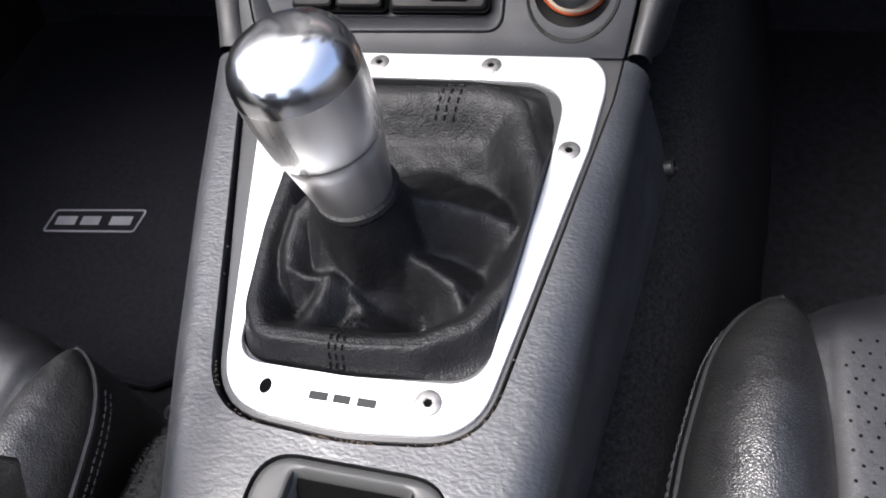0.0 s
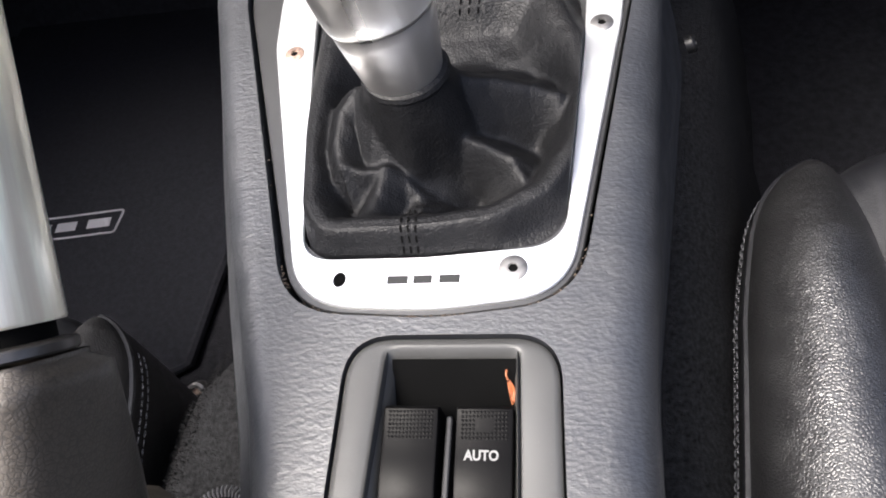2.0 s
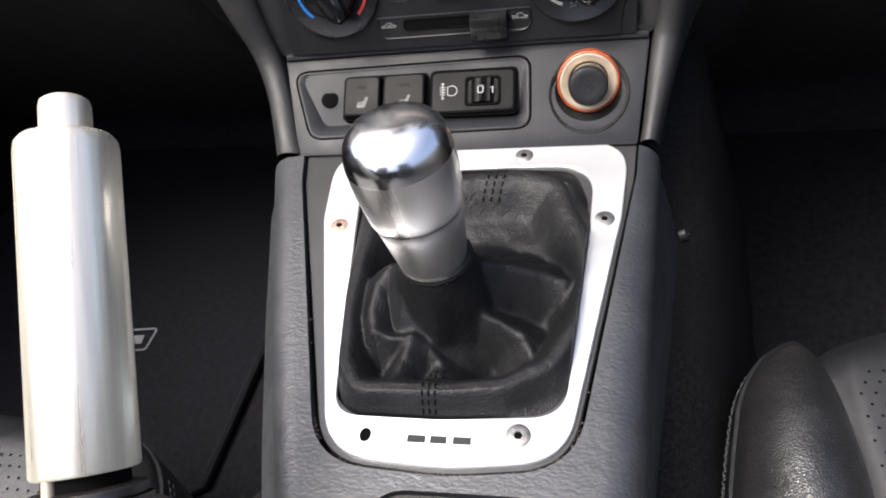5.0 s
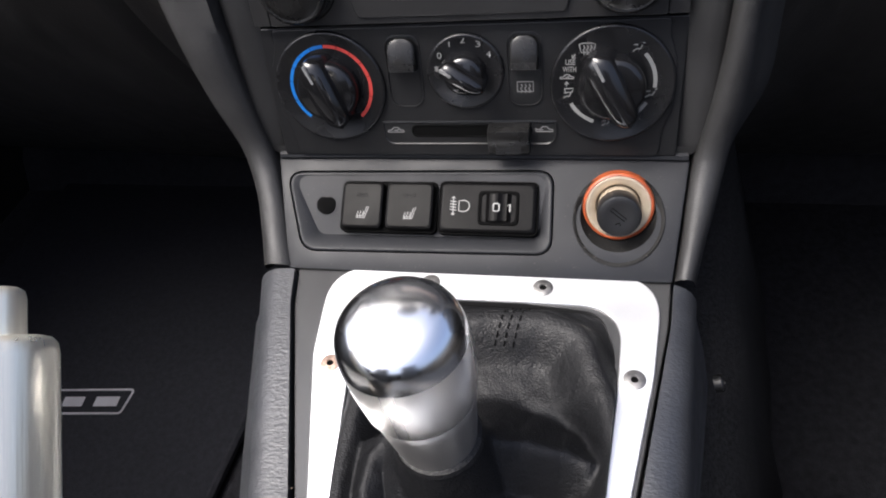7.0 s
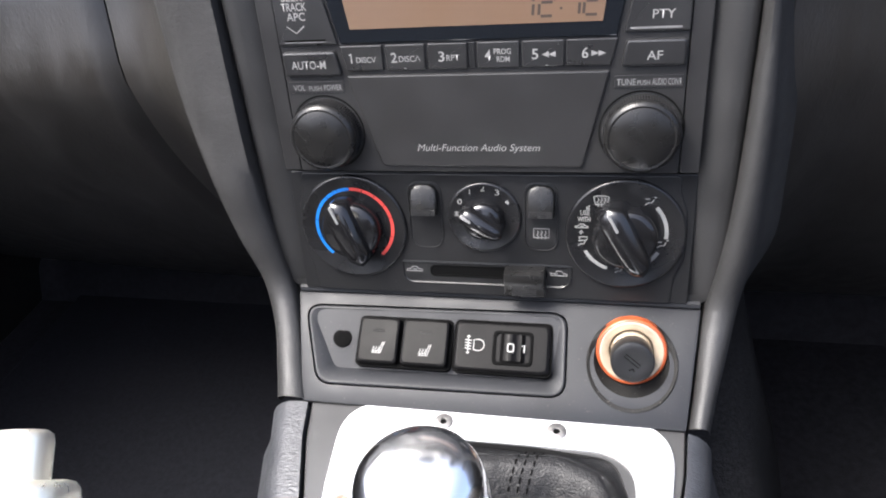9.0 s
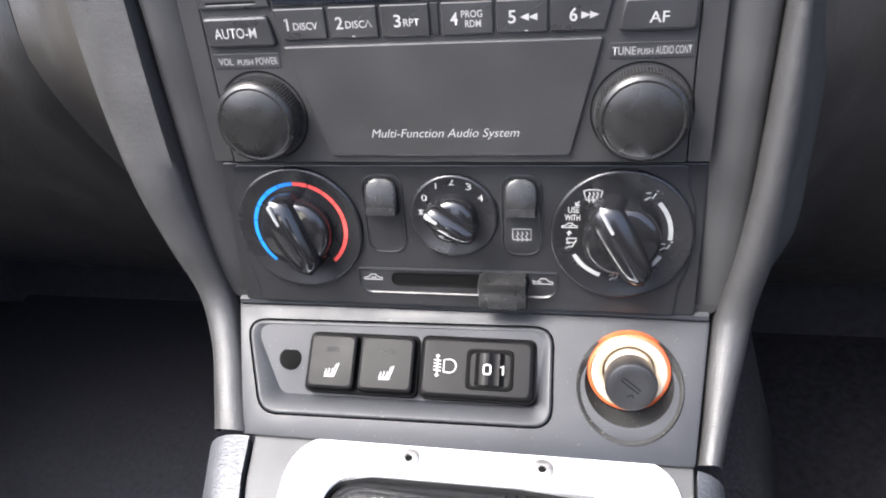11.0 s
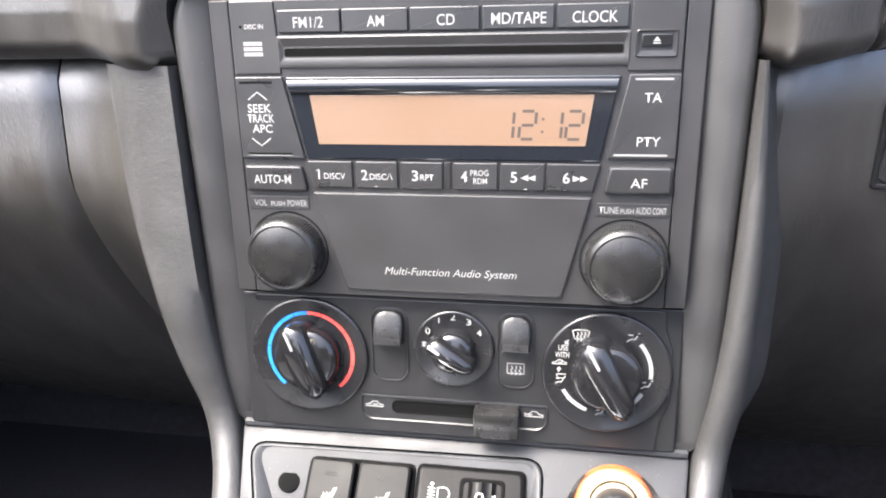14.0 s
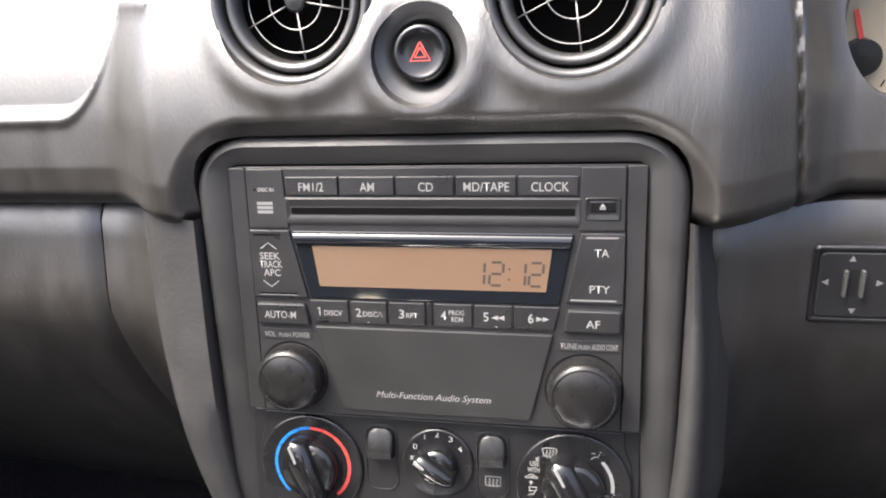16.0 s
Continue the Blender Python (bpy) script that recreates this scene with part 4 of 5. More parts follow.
# ---- radio ----
radio = thing("car_radio", (0, 0.5, 0.562), "black double-height car radio with an amber clock display", "car radio")
FACE_R = rrect(-94.9, -56.5, 94.9, 65.0, 1.2, 3)
part("chassis", prism(RADIO, FACE_R, -14, -3.2, 0.6), BLACK, radio)
part("side_strip", prism(RADIO, rrect(-94.7, -56, -86.6, 64.6, 0.8, 3), -4, -0.8, 0.5), FACE, radio)
part("side_strip", prism(RADIO, rrect(86.6, -56, 94.7, 64.6, 0.8, 3), -4, -0.8, 0.5), FACE, radio)
part("faceplate", prism(RADIO, rrect(-86.2, -56, 86.2, 64.4, 1.0, 3), -4, -0.4, 0.4), FACE, radio, "matt black faceplate")


def key(ring, h, label="", mat=None, bevel=0.5, h0=-1.2):
    return part("button", prism(RADIO, ring, h0, h, bevel), mat or BUTTON, radio, label or "dark grey push button")


def quad(x0, x1, y0, y1, x2=None, x3=None, r=0.6):
    """A key whose top runs from x0 to x1 and whose foot runs from x2 to x3."""
    return rpoly([(x2 if x2 is not None else x0, y0), (x3 if x3 is not None else x1, y0), (x1, y1), (x0, y1)], r, 3)


# band keys over the disc slot
for x0, x1, text, a, b in ((-66, -40.9, "FM1/2", -59.6, -47.6), (-40.1, -14.5, "AM", -30.3, -23.6), (-13.5, 12.7, "CD", -3.4, 3.4), (13.6, 40.0, "MD/TAPE", 17.0, 37.0), (40.9, 66.4, "CLOCK", 46.4, 62.4)):
    kx = key(quad(x0, x1, 52.0, 60.6), 0.9)
    lettering(text, RADIO, a, b, 53.9, 4.0, 1.02, WHITE, kx, -0.006)
part("slot_frame", rings(RADIO, [(rrect(-67.5, 38.8, 67.8, 51.0, 0.8, 3), -0.6), (rrect(-67.5, 38.8, 67.8, 51.0, 0.8, 3), 0.2), (rrect(-66.6, 40.0, 66.9, 50.2, 0.8, 3), 0.6), (rrect(-65, 42.6, 65.4, 47.0, 0.8, 3), -0.3)], True), FACE, radio)
part("disc_slot", prism(RADIO, rrect(-64.5, 43.2, 65, 46.2, 0.8, 3), -0.5, -0.2, 0.05), DARK, radio, "dark disc slot")
corner = part("corner_panel", prism(RADIO, quad(-85.6, -67.6, 36.6, 64.0, -85.6, -66.4), -0.6, 0.3, 0.3), FACE, radio)
part("lamp", lathe(RADIO, [(0.6, 0.2), (0.55, 0.45)], 10, cx=-81.6, cy=54.6), DARK, corner)
lettering("DISC IN", RADIO, -79.9, -72.2, 53.8, 1.7, 0.42, WHITE, corner, 0.01)
part("disc_mark", strokes(RADIO, [[(-81, 48.2), (-73.2, 48.2)], [(-81, 46.2), (-73.2, 46.2)], [(-81, 44.2), (-73.2, 44.2)]], 1.5, 0.42), GREYPRINT, corner, "grey disc mark")
corner2 = part("corner_panel", prism(RADIO, quad(67.8, 85.8, 36.8, 64.0, 66.6, 85.8), -0.6, 0.3, 0.3), FACE, radio)
part("eject_recess", rings(RADIO, [(rrect(69.2, 41.4, 84.0, 51.2, 0.8, 3), 0.35), (rrect(69.6, 41.8, 83.6, 50.8, 0.8, 3), 0.9), (rrect(70.8, 43.8, 82.2, 50.3, 0.8, 3), 0.4)], True), BLACK, corner2)
part("eject_button", prism(RADIO, rrect(71.2, 45.2, 81.8, 49.6, 0.5, 3), 0.2, 1.0, 0.4), GLOSS, corner2, "glossy eject button")
part("eject_mark", prism(RADIO, [(75.2, 47.0), (77.8, 47.0), (76.5, 48.7)], 1.0, 1.1, 0), WHITE, corner2)
part("eject_mark", strokes(RADIO, [[(75.2, 46.4), (77.8, 46.4)]], 0.5, 1.1), WHITE, corner2)

# seek rocker and traffic keys
seek = key(quad(-86.0, -66.2, 2.9, 35.6, -86.0, -58.9), 0.8, "dark grey seek rocker")
for line in ([(-84.2, 33.4), (-70.5, 33.4)], [(-83.0, 4.9), (-64.0, 4.9)]):
    part("groove_or_highlight", strokes(RADIO, [line], 0.9, 0.88), DARK, seek)
# thin grey stroke painted in as the highlight under the lower groove
part("groove_or_highlight", strokes(RADIO, [[(-83.0, 4.3), (-64.0, 4.3)]], 0.35, 0.9), GREYPRINT, seek)
for line in ([(-81.0, 26.6), (-77.0, 29.6), (-73.0, 26.6)], [(-80.9, 11.2), (-76.9, 8.2), (-72.9, 11.2)]):
    part("chevron", strokes(RADIO, [line], 0.55, 0.92), WHITE, seek)
for text, y, a, b in (("SEEK", 21.6, -81.6, -71.6), ("TRACK", 17.6, -82.0, -70.6), ("APC", 13.5, -80.3, -71.8)):
    lettering(text, RADIO, a, b, y, 3.3, 0.92, WHITE, seek, 0.0)
ta = key(quad(67.8, 86.2, 4.3, 35.6, 61.2, 86.2), 0.8, "dark grey traffic rocker")
# grey strokes painted in as highlights along the traffic rocker's edges
for line in ([(69.8, 33.8), (83.4, 33.8)], [(63.4, 5.8), (83.0, 5.8)]):
    part("groove_or_highlight", strokes(RADIO, [line], 0.8, 0.9), GREYPRINT, ta)
lettering("TA", RADIO, 73.5, 79.6, 25.4, 3.5, 0.92, WHITE, ta, -0.004)
lettering("PTY", RADIO, 71.6, 80.2, 9.2, 3.5, 0.92, WHITE, ta, -0.004)

# display behind a smoked window
part("window", prism(RADIO, quad(-64.8, 64.8, 3.0, 35.4, -57.9, 58.6), -1.0, 0.6, 0.6), SMOKED, radio, "smoked glossy display window")
part("window_lip", surface(lambda u, v: RADIO @ Vector((u * (62.6 + 1.6 * v), 31.6 - 2.9 * math.cos(math.pi * v), 0.5 + 1.6 * math.sin(math.pi * v))), steps(-1, 1, 13), steps(0, 1, 15)), SMOKED, radio, "glossy upper lip of the window", 60)
lcd = part("display", prism(RADIO, quad(-55.2, 55.4, 9.0, 28.3, -52.6, 52.8, 0.3), 0.3, 0.72, 0.05), LCD, radio, "amber liquid crystal display")


def digit(x, y, w, h, segs):
    sl = 0.06 * h
    pts = {"a": [(x + sl * 0.9 + 0.8, y + h), (x + w + sl * 0.9 - 0.8, y + h)], "g": [(x + sl * 0.5 + 0.8, y + h / 2), (x + w + sl * 0.5 - 0.8, y + h / 2)], "d": [(x + 0.8, y), (x + w - 0.8, y)],
           "f": [(x + sl * 0.5, y + h / 2 + 0.6), (x + sl, y + h - 0.5)], "e": [(x, y + 0.5), (x + sl * 0.5, y + h / 2 - 0.6)], "b": [(x + w + sl * 0.5, y + h / 2 + 0.6), (x + w + sl, y + h - 0.5)], "c": [(x + w, y + 0.5), (x + w + sl * 0.5, y + h / 2 - 0.6)]}
    return [pts[c] for c in segs]


for x, segs in ((19.2, "bc"), (27.6, "abged"), (37.4, "bc"), (45.2, "abged")):
    part("clock_digit", strokes(RADIO, digit(x, 11.6, 6.0, 10.6, segs), 1.1, 0.8), SEGMENT, lcd, "dark clock digit")
part("clock_colon", strokes(RADIO, [[(36.0, 14.4), (36.9, 14.4)], [(36.3, 19.2), (37.2, 19.2)]], 0.9, 0.8), SEGMENT, lcd)
lettering("2192", RADIO, 50.5, 56.4, 30.4, 1.4, 0.72, GREYPRINT, lcd)

# preset keys
presets = ((-58.4, -39.4, -56.0, "1", "DISCV", -54.6, -52.4, -51.4, -42.4), (-38.0, -20.6, None, "2", "DISC\u0245", -35.7, -33.0, -32.2, -22.8), (-19.4, -2.3, None, "3", "RPT", -14.8, -12.2, -11.4, -5.8),
           (1.9, 19.6, None, "4", "PROG\nRDM", 5.0, 7.6, 8.8, 16.0), (20.7, 37.8, None, "5", "", 24.6, 27.2, 0, 0), (38.7, 59.0, None, "6", "", 44.8, 47.4, 0, 0))
for x0, x1, xa, n, text, a, b, c, d in presets:
    foot0 = x0 + (2.2 if n == "1" else 0)
    foot1 = x1 - (2.6 if n == "6" else 0)
    kx = key(quad(x0, x1, -8.7, 2.2, foot0, foot1), 0.7)
    if n == "1":
        part("figure", strokes(RADIO, [[(-54.6, -1.9), (-53.5, -1.2), (-53.5, -5.4)]], 0.7, 0.82), WHITE, kx)
    else:
        lettering(n, RADIO, a, b, -5.4, 4.2, 0.82, WHITE, kx, 0.0)
    if n == "2":
        lettering("DISC", RADIO, c, d - 2.4, -5.2, 2.5, 0.82, WHITE, kx, 0.0)
        part("mark", strokes(RADIO, [[(-25.0, -5.1), (-23.9, -2.7), (-22.8, -5.1)]], 0.4, 0.82), WHITE, kx)
    elif n == "4":
        lettering("PROG", RADIO, c, d, -3.0, 2.3, 0.82, WHITE, kx, 0.0)
        lettering("RDM", RADIO, c + 1.2, d - 0.6, -6.2, 2.3, 0.82, WHITE, kx, 0.0)
    elif text:
        lettering(text, RADIO, c, d, -5.2, 2.5, 0.82, WHITE, kx, 0.0)
    if n == "5":
        for q in (28.6, 31.4):
            part("arrow", prism(RADIO, [(q, -3.6), (q + 2.9, -4.8), (q + 2.9, -2.4)], 0.7, 0.83, 0), WHITE, kx)
    if n == "6":
        for q in (48.6, 51.4):
            part("arrow", prism(RADIO, [(q, -4.8), (q + 2.9, -3.6), (q, -2.4)], 0.7, 0.83, 0), WHITE, kx)
    if n in "25":
        part("pip", strokes(RADIO, [[(a + 5.5, -8.0), (a + 6.6, -8.0)]], 0.5, 0.82), WHITE, kx)
part("key_gap", prism(RADIO, rrect(-1.6, -8.6, 0.9, 2.2, 0.4, 3), -1.2, 0.3, 0.3), BLACK, radio)
kx = key(quad(-85.4, -60.6, -10.6, 0.2, -85.4, -58.4, 1.8), 1.6, "dark grey AUTO-M push button", bevel=1.0)
lettering("AUTO-M", RADIO, -81.4, -65.4, -7.2, 3.6, 1.72, WHITE, kx, -0.006)
kx = key(quad(62.2, 85.4, -9.2, 1.4, 60.2, 85.4, 1.8), 1.6, "dark grey AF push button", bevel=1.0)
lettering("AF", RADIO, 70.2, 76.4, -6.6, 3.6, 1.72, WHITE, kx, -0.004)
for x0, x1, words in ((-85.0, -59.0, (("VOL", -83.0, -77.4, 2.6), ("PUSH", -75.6, -69.6, 2.0), ("POWER", -68.4, -59.9, 2.6))), (58.2, 85.2, (("TUNE", 59.0, 66.6, 2.7), ("PUSH", 67.2, 72.2, 2.0), ("AUDIO CONT", 73.0, 84.4, 2.7)))):
    lb = part("label_strip", prism(RADIO, rrect(x0, -18.4, x1, -13.2, 0.6, 3), -0.5, -0.1, 0.1), BUTTON, radio)
    for w, a, b, c in words:
        lettering(w, RADIO, a, b, -17.2, c, 0.05, GREYPRINT, lb)
flap = part("flap", prism(RADIO, rpoly([(-44.6, -53.0), (45.8, -53.0), (56.2, -10.8), (-56.8, -10.8)], [3, 3, 1, 1], 4), -1.2, 1.0, 0.7), FACE, radio, "matt black audio flap")
lettering("Multi-Function Audio System", RADIO, -27.6, 27.6, -45.4, 3.3, 1.12, WHITE, flap, -0.012, 0.28)


def radio_knob(cx, label):
    cy = -37.0
    part("knob_recess", rings(RADIO, [(arc(cx, cy, 17.6, 0, 360, 48)[:-1], -0.3), (arc(cx, cy, 16.9, 0, 360, 48)[:-1], -0.3), (arc(cx, cy, 16.6, 0, 360, 48)[:-1], -1.6)], True), DARK, radio)
    k = part("knob", lathe(RADIO, [(16.0, -1.4), (15.8, 5.6), (15.5, 7.6), (14.8, 8.9), (13.8, 9.5), (13.0, 9.3), (12.4, 9.6), (9.5, 10.7), (6, 11.4), (1, 11.7)], 64, cx=cx, cy=cy), SHINY, radio, label, 40)
    bm = bmesh.new()
    for i in range(90):
        a = 2 * math.pi * i / 90
        mm = RADIO @ Matrix.Translation((cx + 15.75 * math.cos(a), cy + 15.75 * math.sin(a), 4.0)) @ Matrix.Rotation(a, 4, "Z")
        rings(mm, [([(-0.1, -0.28), (0.3, -0.12), (0.3, 0.12), (-0.1, 0.28)], -3.6), ([(-0.1, -0.28), (0.3, -0.12), (0.3, 0.12), (-0.1, 0.28)], 3.0)], bm=bm)
    tagged(part("knurling", bm, BUTTON, k), kind="stuff")


radio_knob(-69.6, "knurled dark grey volume knob")
radio_knob(69.8, "knurled dark grey tuning knob")


# ---- heater panel ----
heater = thing("heater_panel", (0, 0.49, 0.495), "black heater control panel with three rotary dials", "heater control")
HP = rrect(-96.6, -63.6, 95.6, 0.8, 1.0, 3)
part("backing", prism(HEATER, HP, -8, -1.2, 0.5), BLACK, heater)
part("panel", prism(HEATER, rpoly([(-88.6, -63.2), (87.6, -63.2), (88.2, -50), (92.0, -40), (92.2, -17), (88.8, -7), (88.8, 0.4), (-90.0, 0.4), (-90.0, -8), (-93.0, -17), (-93.2, -40), (-89.6, -51)], 2.5, 3), -3, 0.0, 0.5), BLACK, heater, "matt black heater panel")


def icon_person(cx, cy, s):
    """A small seated figure with an air arrow."""
    return [[(cx - 1.6 * s, cy - 1.0 * s), (cx - 0.4 * s, cy - 0.2 * s), (cx + 0.4 * s, cy - 0.4 * s), (cx + 1.0 * s, cy + 0.8 * s)], [(cx + 1.1 * s, cy + 1.4 * s), (cx + 1.7 * s, cy + 1.5 * s)], [(cx - 1.4 * s, cy + 0.9 * s), (cx - 0.2 * s, cy + 0.9 * s)]]


def icon_wave(x, y, h):
    return [(x, y), (x + 0.45, y + h * 0.25), (x - 0.3, y + h * 0.5), (x + 0.45, y + h * 0.75), (x, y + h)]


def icon_car(cx, cy, s, inner):
    body = [(cx - 4.0 * s, cy - 0.9 * s), (cx - 3.9 * s, cy - 0.1 * s), (cx - 2.0 * s, cy + 0.2 * s), (cx - 0.9 * s, cy + 1.5 * s), (cx + 1.2 * s, cy + 1.5 * s), (cx + 2.2 * s, cy + 0.3 * s), (cx + 4.0 * s, cy - 0.1 * s), (cx + 4.0 * s, cy - 0.9 * s), (cx - 4.0 * s, cy - 0.9 * s)]
    return [body, [(cx - 0.8 * s, cy + 0.0), (cx + 1.2 * s, cy), (cx + 1.0 * s, cy + 0.8 * s)] if inner else [(cx - 4.4 * s, cy + 0.6 * s), (cx - 1.6 * s, cy - 0.3 * s), (cx - 0.6 * s, cy + 0.2 * s)]]


def dial(cx, cy, r, grip_r, bar_r, turn, label):
    """A rotary dial: a raised glossy disc, a round grip and a finger bar across it."""
    d = part("dial", lathe(HEATER, [(r + 0.8, -0.4), (r + 0.7, 1.0), (r + 0.1, 1.9), (r - 0.7, 1.9), (r - 1.8, 1.35), (1.0, 1.3)], 72, cx=cx, cy=cy), DISC, heater, label, 60)
    part("grip", lathe(HEATER, [(grip_r, 1.0), (grip_r - 0.6, 6.4), (grip_r - 1.6, 8.2), (grip_r - 3.0, 8.9), (1, 9.2)], 48, cx=cx, cy=cy), GLOSS, d, "glossy black round grip", 40)
    m = HEATER @ Matrix.Translation((cx, cy, 0)) @ Matrix.Rotation(radians(turn), 4, "Z")
    w = grip_r * 0.36
    secs = []
    for t in steps(-1, 1, 25):
        x = t * bar_r
        e = max(0.02, 1 - abs(t) ** 6) ** 0.5
        h = 9.0 + 6.2 * (1 - 0.25 * t * t) * (0.55 + 0.45 * e)
        ww = w * e * (1.08 - 0.12 * t)
        secs.append([m @ Vector(p) for p in ((x, -ww * 1.5, 1.2), (x, -ww * 1.12, h * 0.62), (x, -ww, h - 2.0), (x, -ww * 0.6, h - 0.5), (x, 0, h), (x, ww * 0.6, h - 0.5), (x, ww, h - 2.0), (x, ww * 1.12, h * 0.62), (x, ww * 1.5, 1.2))])
    part("finger_bar", loft(secs, caps=True), GLOSS, d, "glossy black finger bar", 50)
    part("pointer", prism(m, rrect(-bar_r * 0.94, -0.65, -bar_r * 0.42, 0.65, 0.6, 4), 12.4, 15.1, 0.3), WHITE, d, "white pointer line")
    return d


d1 = dial(-65.2, -27.4, 26.4, 15.2, 17.6, -68, "glossy black temperature dial")
for k, (a0, a1, mat) in enumerate([(229, 199, BLUE), (198, 171, BLUE), (170, 151, BLUE), (150, 131, BLUE), (130, 111.5, BLUE), (110.5, 92, BLUE), (91.5, 73.5, RED), (72.5, 54.5, RED), (53.5, 35.5, RED), (34.5, 15, RED), (14, -14, RED), (-15, -49, RED)]):
    part("colour_arc", strokes(HEATER, [arc(-64.7, -26.9, 19.6, a0, a1, 8)], 1.6, 1.45), mat, d1)
d2 = dial(0.4, -20.7, 17.0, 9.8, 11.2, -32, "glossy black fan dial")
for text, x, y in (("0", -12.0, -14.2), ("2", -0.9, -7.4), ("3", 5.9, -9.3), ("4", 10.4, -14.0)):
    lettering(text, HEATER, x, x + 2.2, y, 2.8, 1.5, WHITE, d2, -0.01)
part("figure", strokes(HEATER, [[(-6.9, -6.8), (-5.9, -6.1), (-5.9, -8.9)]], 0.5, 1.5), WHITE, d2)
part("fan_mark", strokes(HEATER, [[(-13.6, -20.0), (-11.6, -18.0)], [(-13.6, -18.0), (-11.6, -20.0)], [(-12.6, -20.4), (-12.6, -17.6)]], 0.45, 1.45), WHITE, d2)
d3 = dial(65.4, -28.0, 26.4, 15.0, 18.0, -62, "glossy black airflow dial")
for line in (arc(64.5, -26.9, 19.2, 42, -7, 14), arc(64.5, -26.9, 18.4, -30, -49, 6), arc(64.5, -26.9, 19.2, 209, 250, 12)):
    part("airflow_arc", strokes(HEATER, [line], 1.7, 1.45), WHITE, d3, "white airflow arc")
screen = [[(50.9, -9.4), (52.7, -8.9), (56.1, -8.9), (57.9, -9.4), (56.9, -13.0), (51.9, -13.0), (50.9, -9.4)], icon_wave(52.9, -14.0, 4.2), icon_wave(54.4, -14.0, 4.2), icon_wave(55.9, -14.0, 4.2)]
part("airflow_icons", strokes(HEATER, screen + icon_person(75.8, -11.4, 1.5) + icon_person(82.2, -32.2, 1.5) + icon_person(63.6, -45.9, 1.2) + icon_person(46.4, -32.4, 1.3)
     + [[(44.8, -29.2), (48.6, -29.2), (48.1, -31.0), (45.3, -31.0), (44.8, -29.2)], [(49.4, -13.6), (48.2, -15.4)], [(48.0, -14.0), (48.1, -15.5), (49.6, -15.2)], [(45.6, -28.2), (45.8, -26.2)], [(44.9, -27.2), (45.8, -26.0), (46.6, -27.2)]], 0.52, 1.45), WHITE, d3, "white airflow symbols")
lettering("USE", HEATER, 45.2, 49.4, -18.4, 2.5, 1.45, WHITE, d3)
lettering("WITH", HEATER, 44.0, 49.8, -21.6, 2.5, 1.45, WHITE, d3)
part("airflow_car", strokes(HEATER, icon_car(45.9, -23.9, 0.75, True), 0.45, 1.45), WHITE, d3)


def push_rocker(x0, x1, label, icon):
    y0, y1 = -37.8, -3.4
    rim = rrect(x0, y0, x1, y1, (6, 6, 5.5, 5.5), 6)
    r = part("rocker_switch", rings(HEATER, [(rim, -0.3), (rim, 0.5), (inset(rim, 0.5), 0.6), (inset(rim, 0.9), -0.6), (inset(rim, 1.0), -4)], False), BLACK, heater, label)
    part("recess", rings(HEATER, [(inset(rim, 0.9), -3.0), (inset(rim, 1.1), -3.2)], True), DARK, r)
    secs = []
    for t in steps(0, 1, 17):
        y = -19.6 + 14.9 * t
        w = (x1 - x0) / 2 - 1.9 - 4.6 * (1 - math.sqrt(max(0.0, 1 - max(0.0, (t - 0.69) / 0.31) ** 2))) * 0.8
        h = 5.4 - 3.4 * max(0.0, (t - 0.2) / 0.8) ** 1.6 - (3.0 if t == 0 else 0.0)
        c = (x0 + x1) / 2
        secs.append([HEATER @ Vector(p) for p in ((c - w, y, -3.5), (c - w, y, h - 0.9), (c - w + 0.5, y, h - 0.25), (c - w + 1.3, y, h), (c, y, h + 0.1), (c + w - 1.3, y, h), (c + w - 0.5, y, h - 0.25), (c + w, y, h - 0.9), (c + w, y, -3.5))])
    part("upper_pad", loft(secs, caps=True), SHINY, r, "shiny curved upper half", 50)
    lo = rrect(x0 + 1.2, y0 + 1.2, x1 - 1.2, -20.2, (4.8, 4.8, 0.6, 0.6), 6)
    part("lower_pad", prism(HEATER, lo, -4, 0.1, 0.4), BLACK, r, "matt lower half")
    bm = bmesh.new()
    for a in range(12):
        for b in range(4):
            lathe(HEATER, [(0.34, 5.0), (0.32, 5.65), (0.15, 5.75)], 6, cx=x0 + 3 + (x1 - x0 - 6) * a / 11, cy=-18.7 + 0.9 * b, bm=bm)
    tagged(part("knurl", bm, BUTTON, r), kind="stuff")
    if icon:
        cx, cy = (x0 + x1) / 2, -28.6
        part("icon", strokes(HEATER, [[(cx - 3.6, cy - 2.2), (cx + 3.6, cy - 2.2), (cx + 3.6, cy + 2.4), (cx - 3.6, cy + 2.4), (cx - 3.6, cy - 2.2)], icon_wave(cx - 1.8, cy - 2.9, 4.2), icon_wave(cx, cy - 2.9, 4.2), icon_wave(cx + 1.8, cy - 2.9, 4.2)], 0.5, 0.2), WHITE, r, "white heated window symbol")


push_rocker(-36.6, -19.8, "black blank rocker switch", False)
push_rocker(19.2, 35.4, "black heated rear window switch", True)
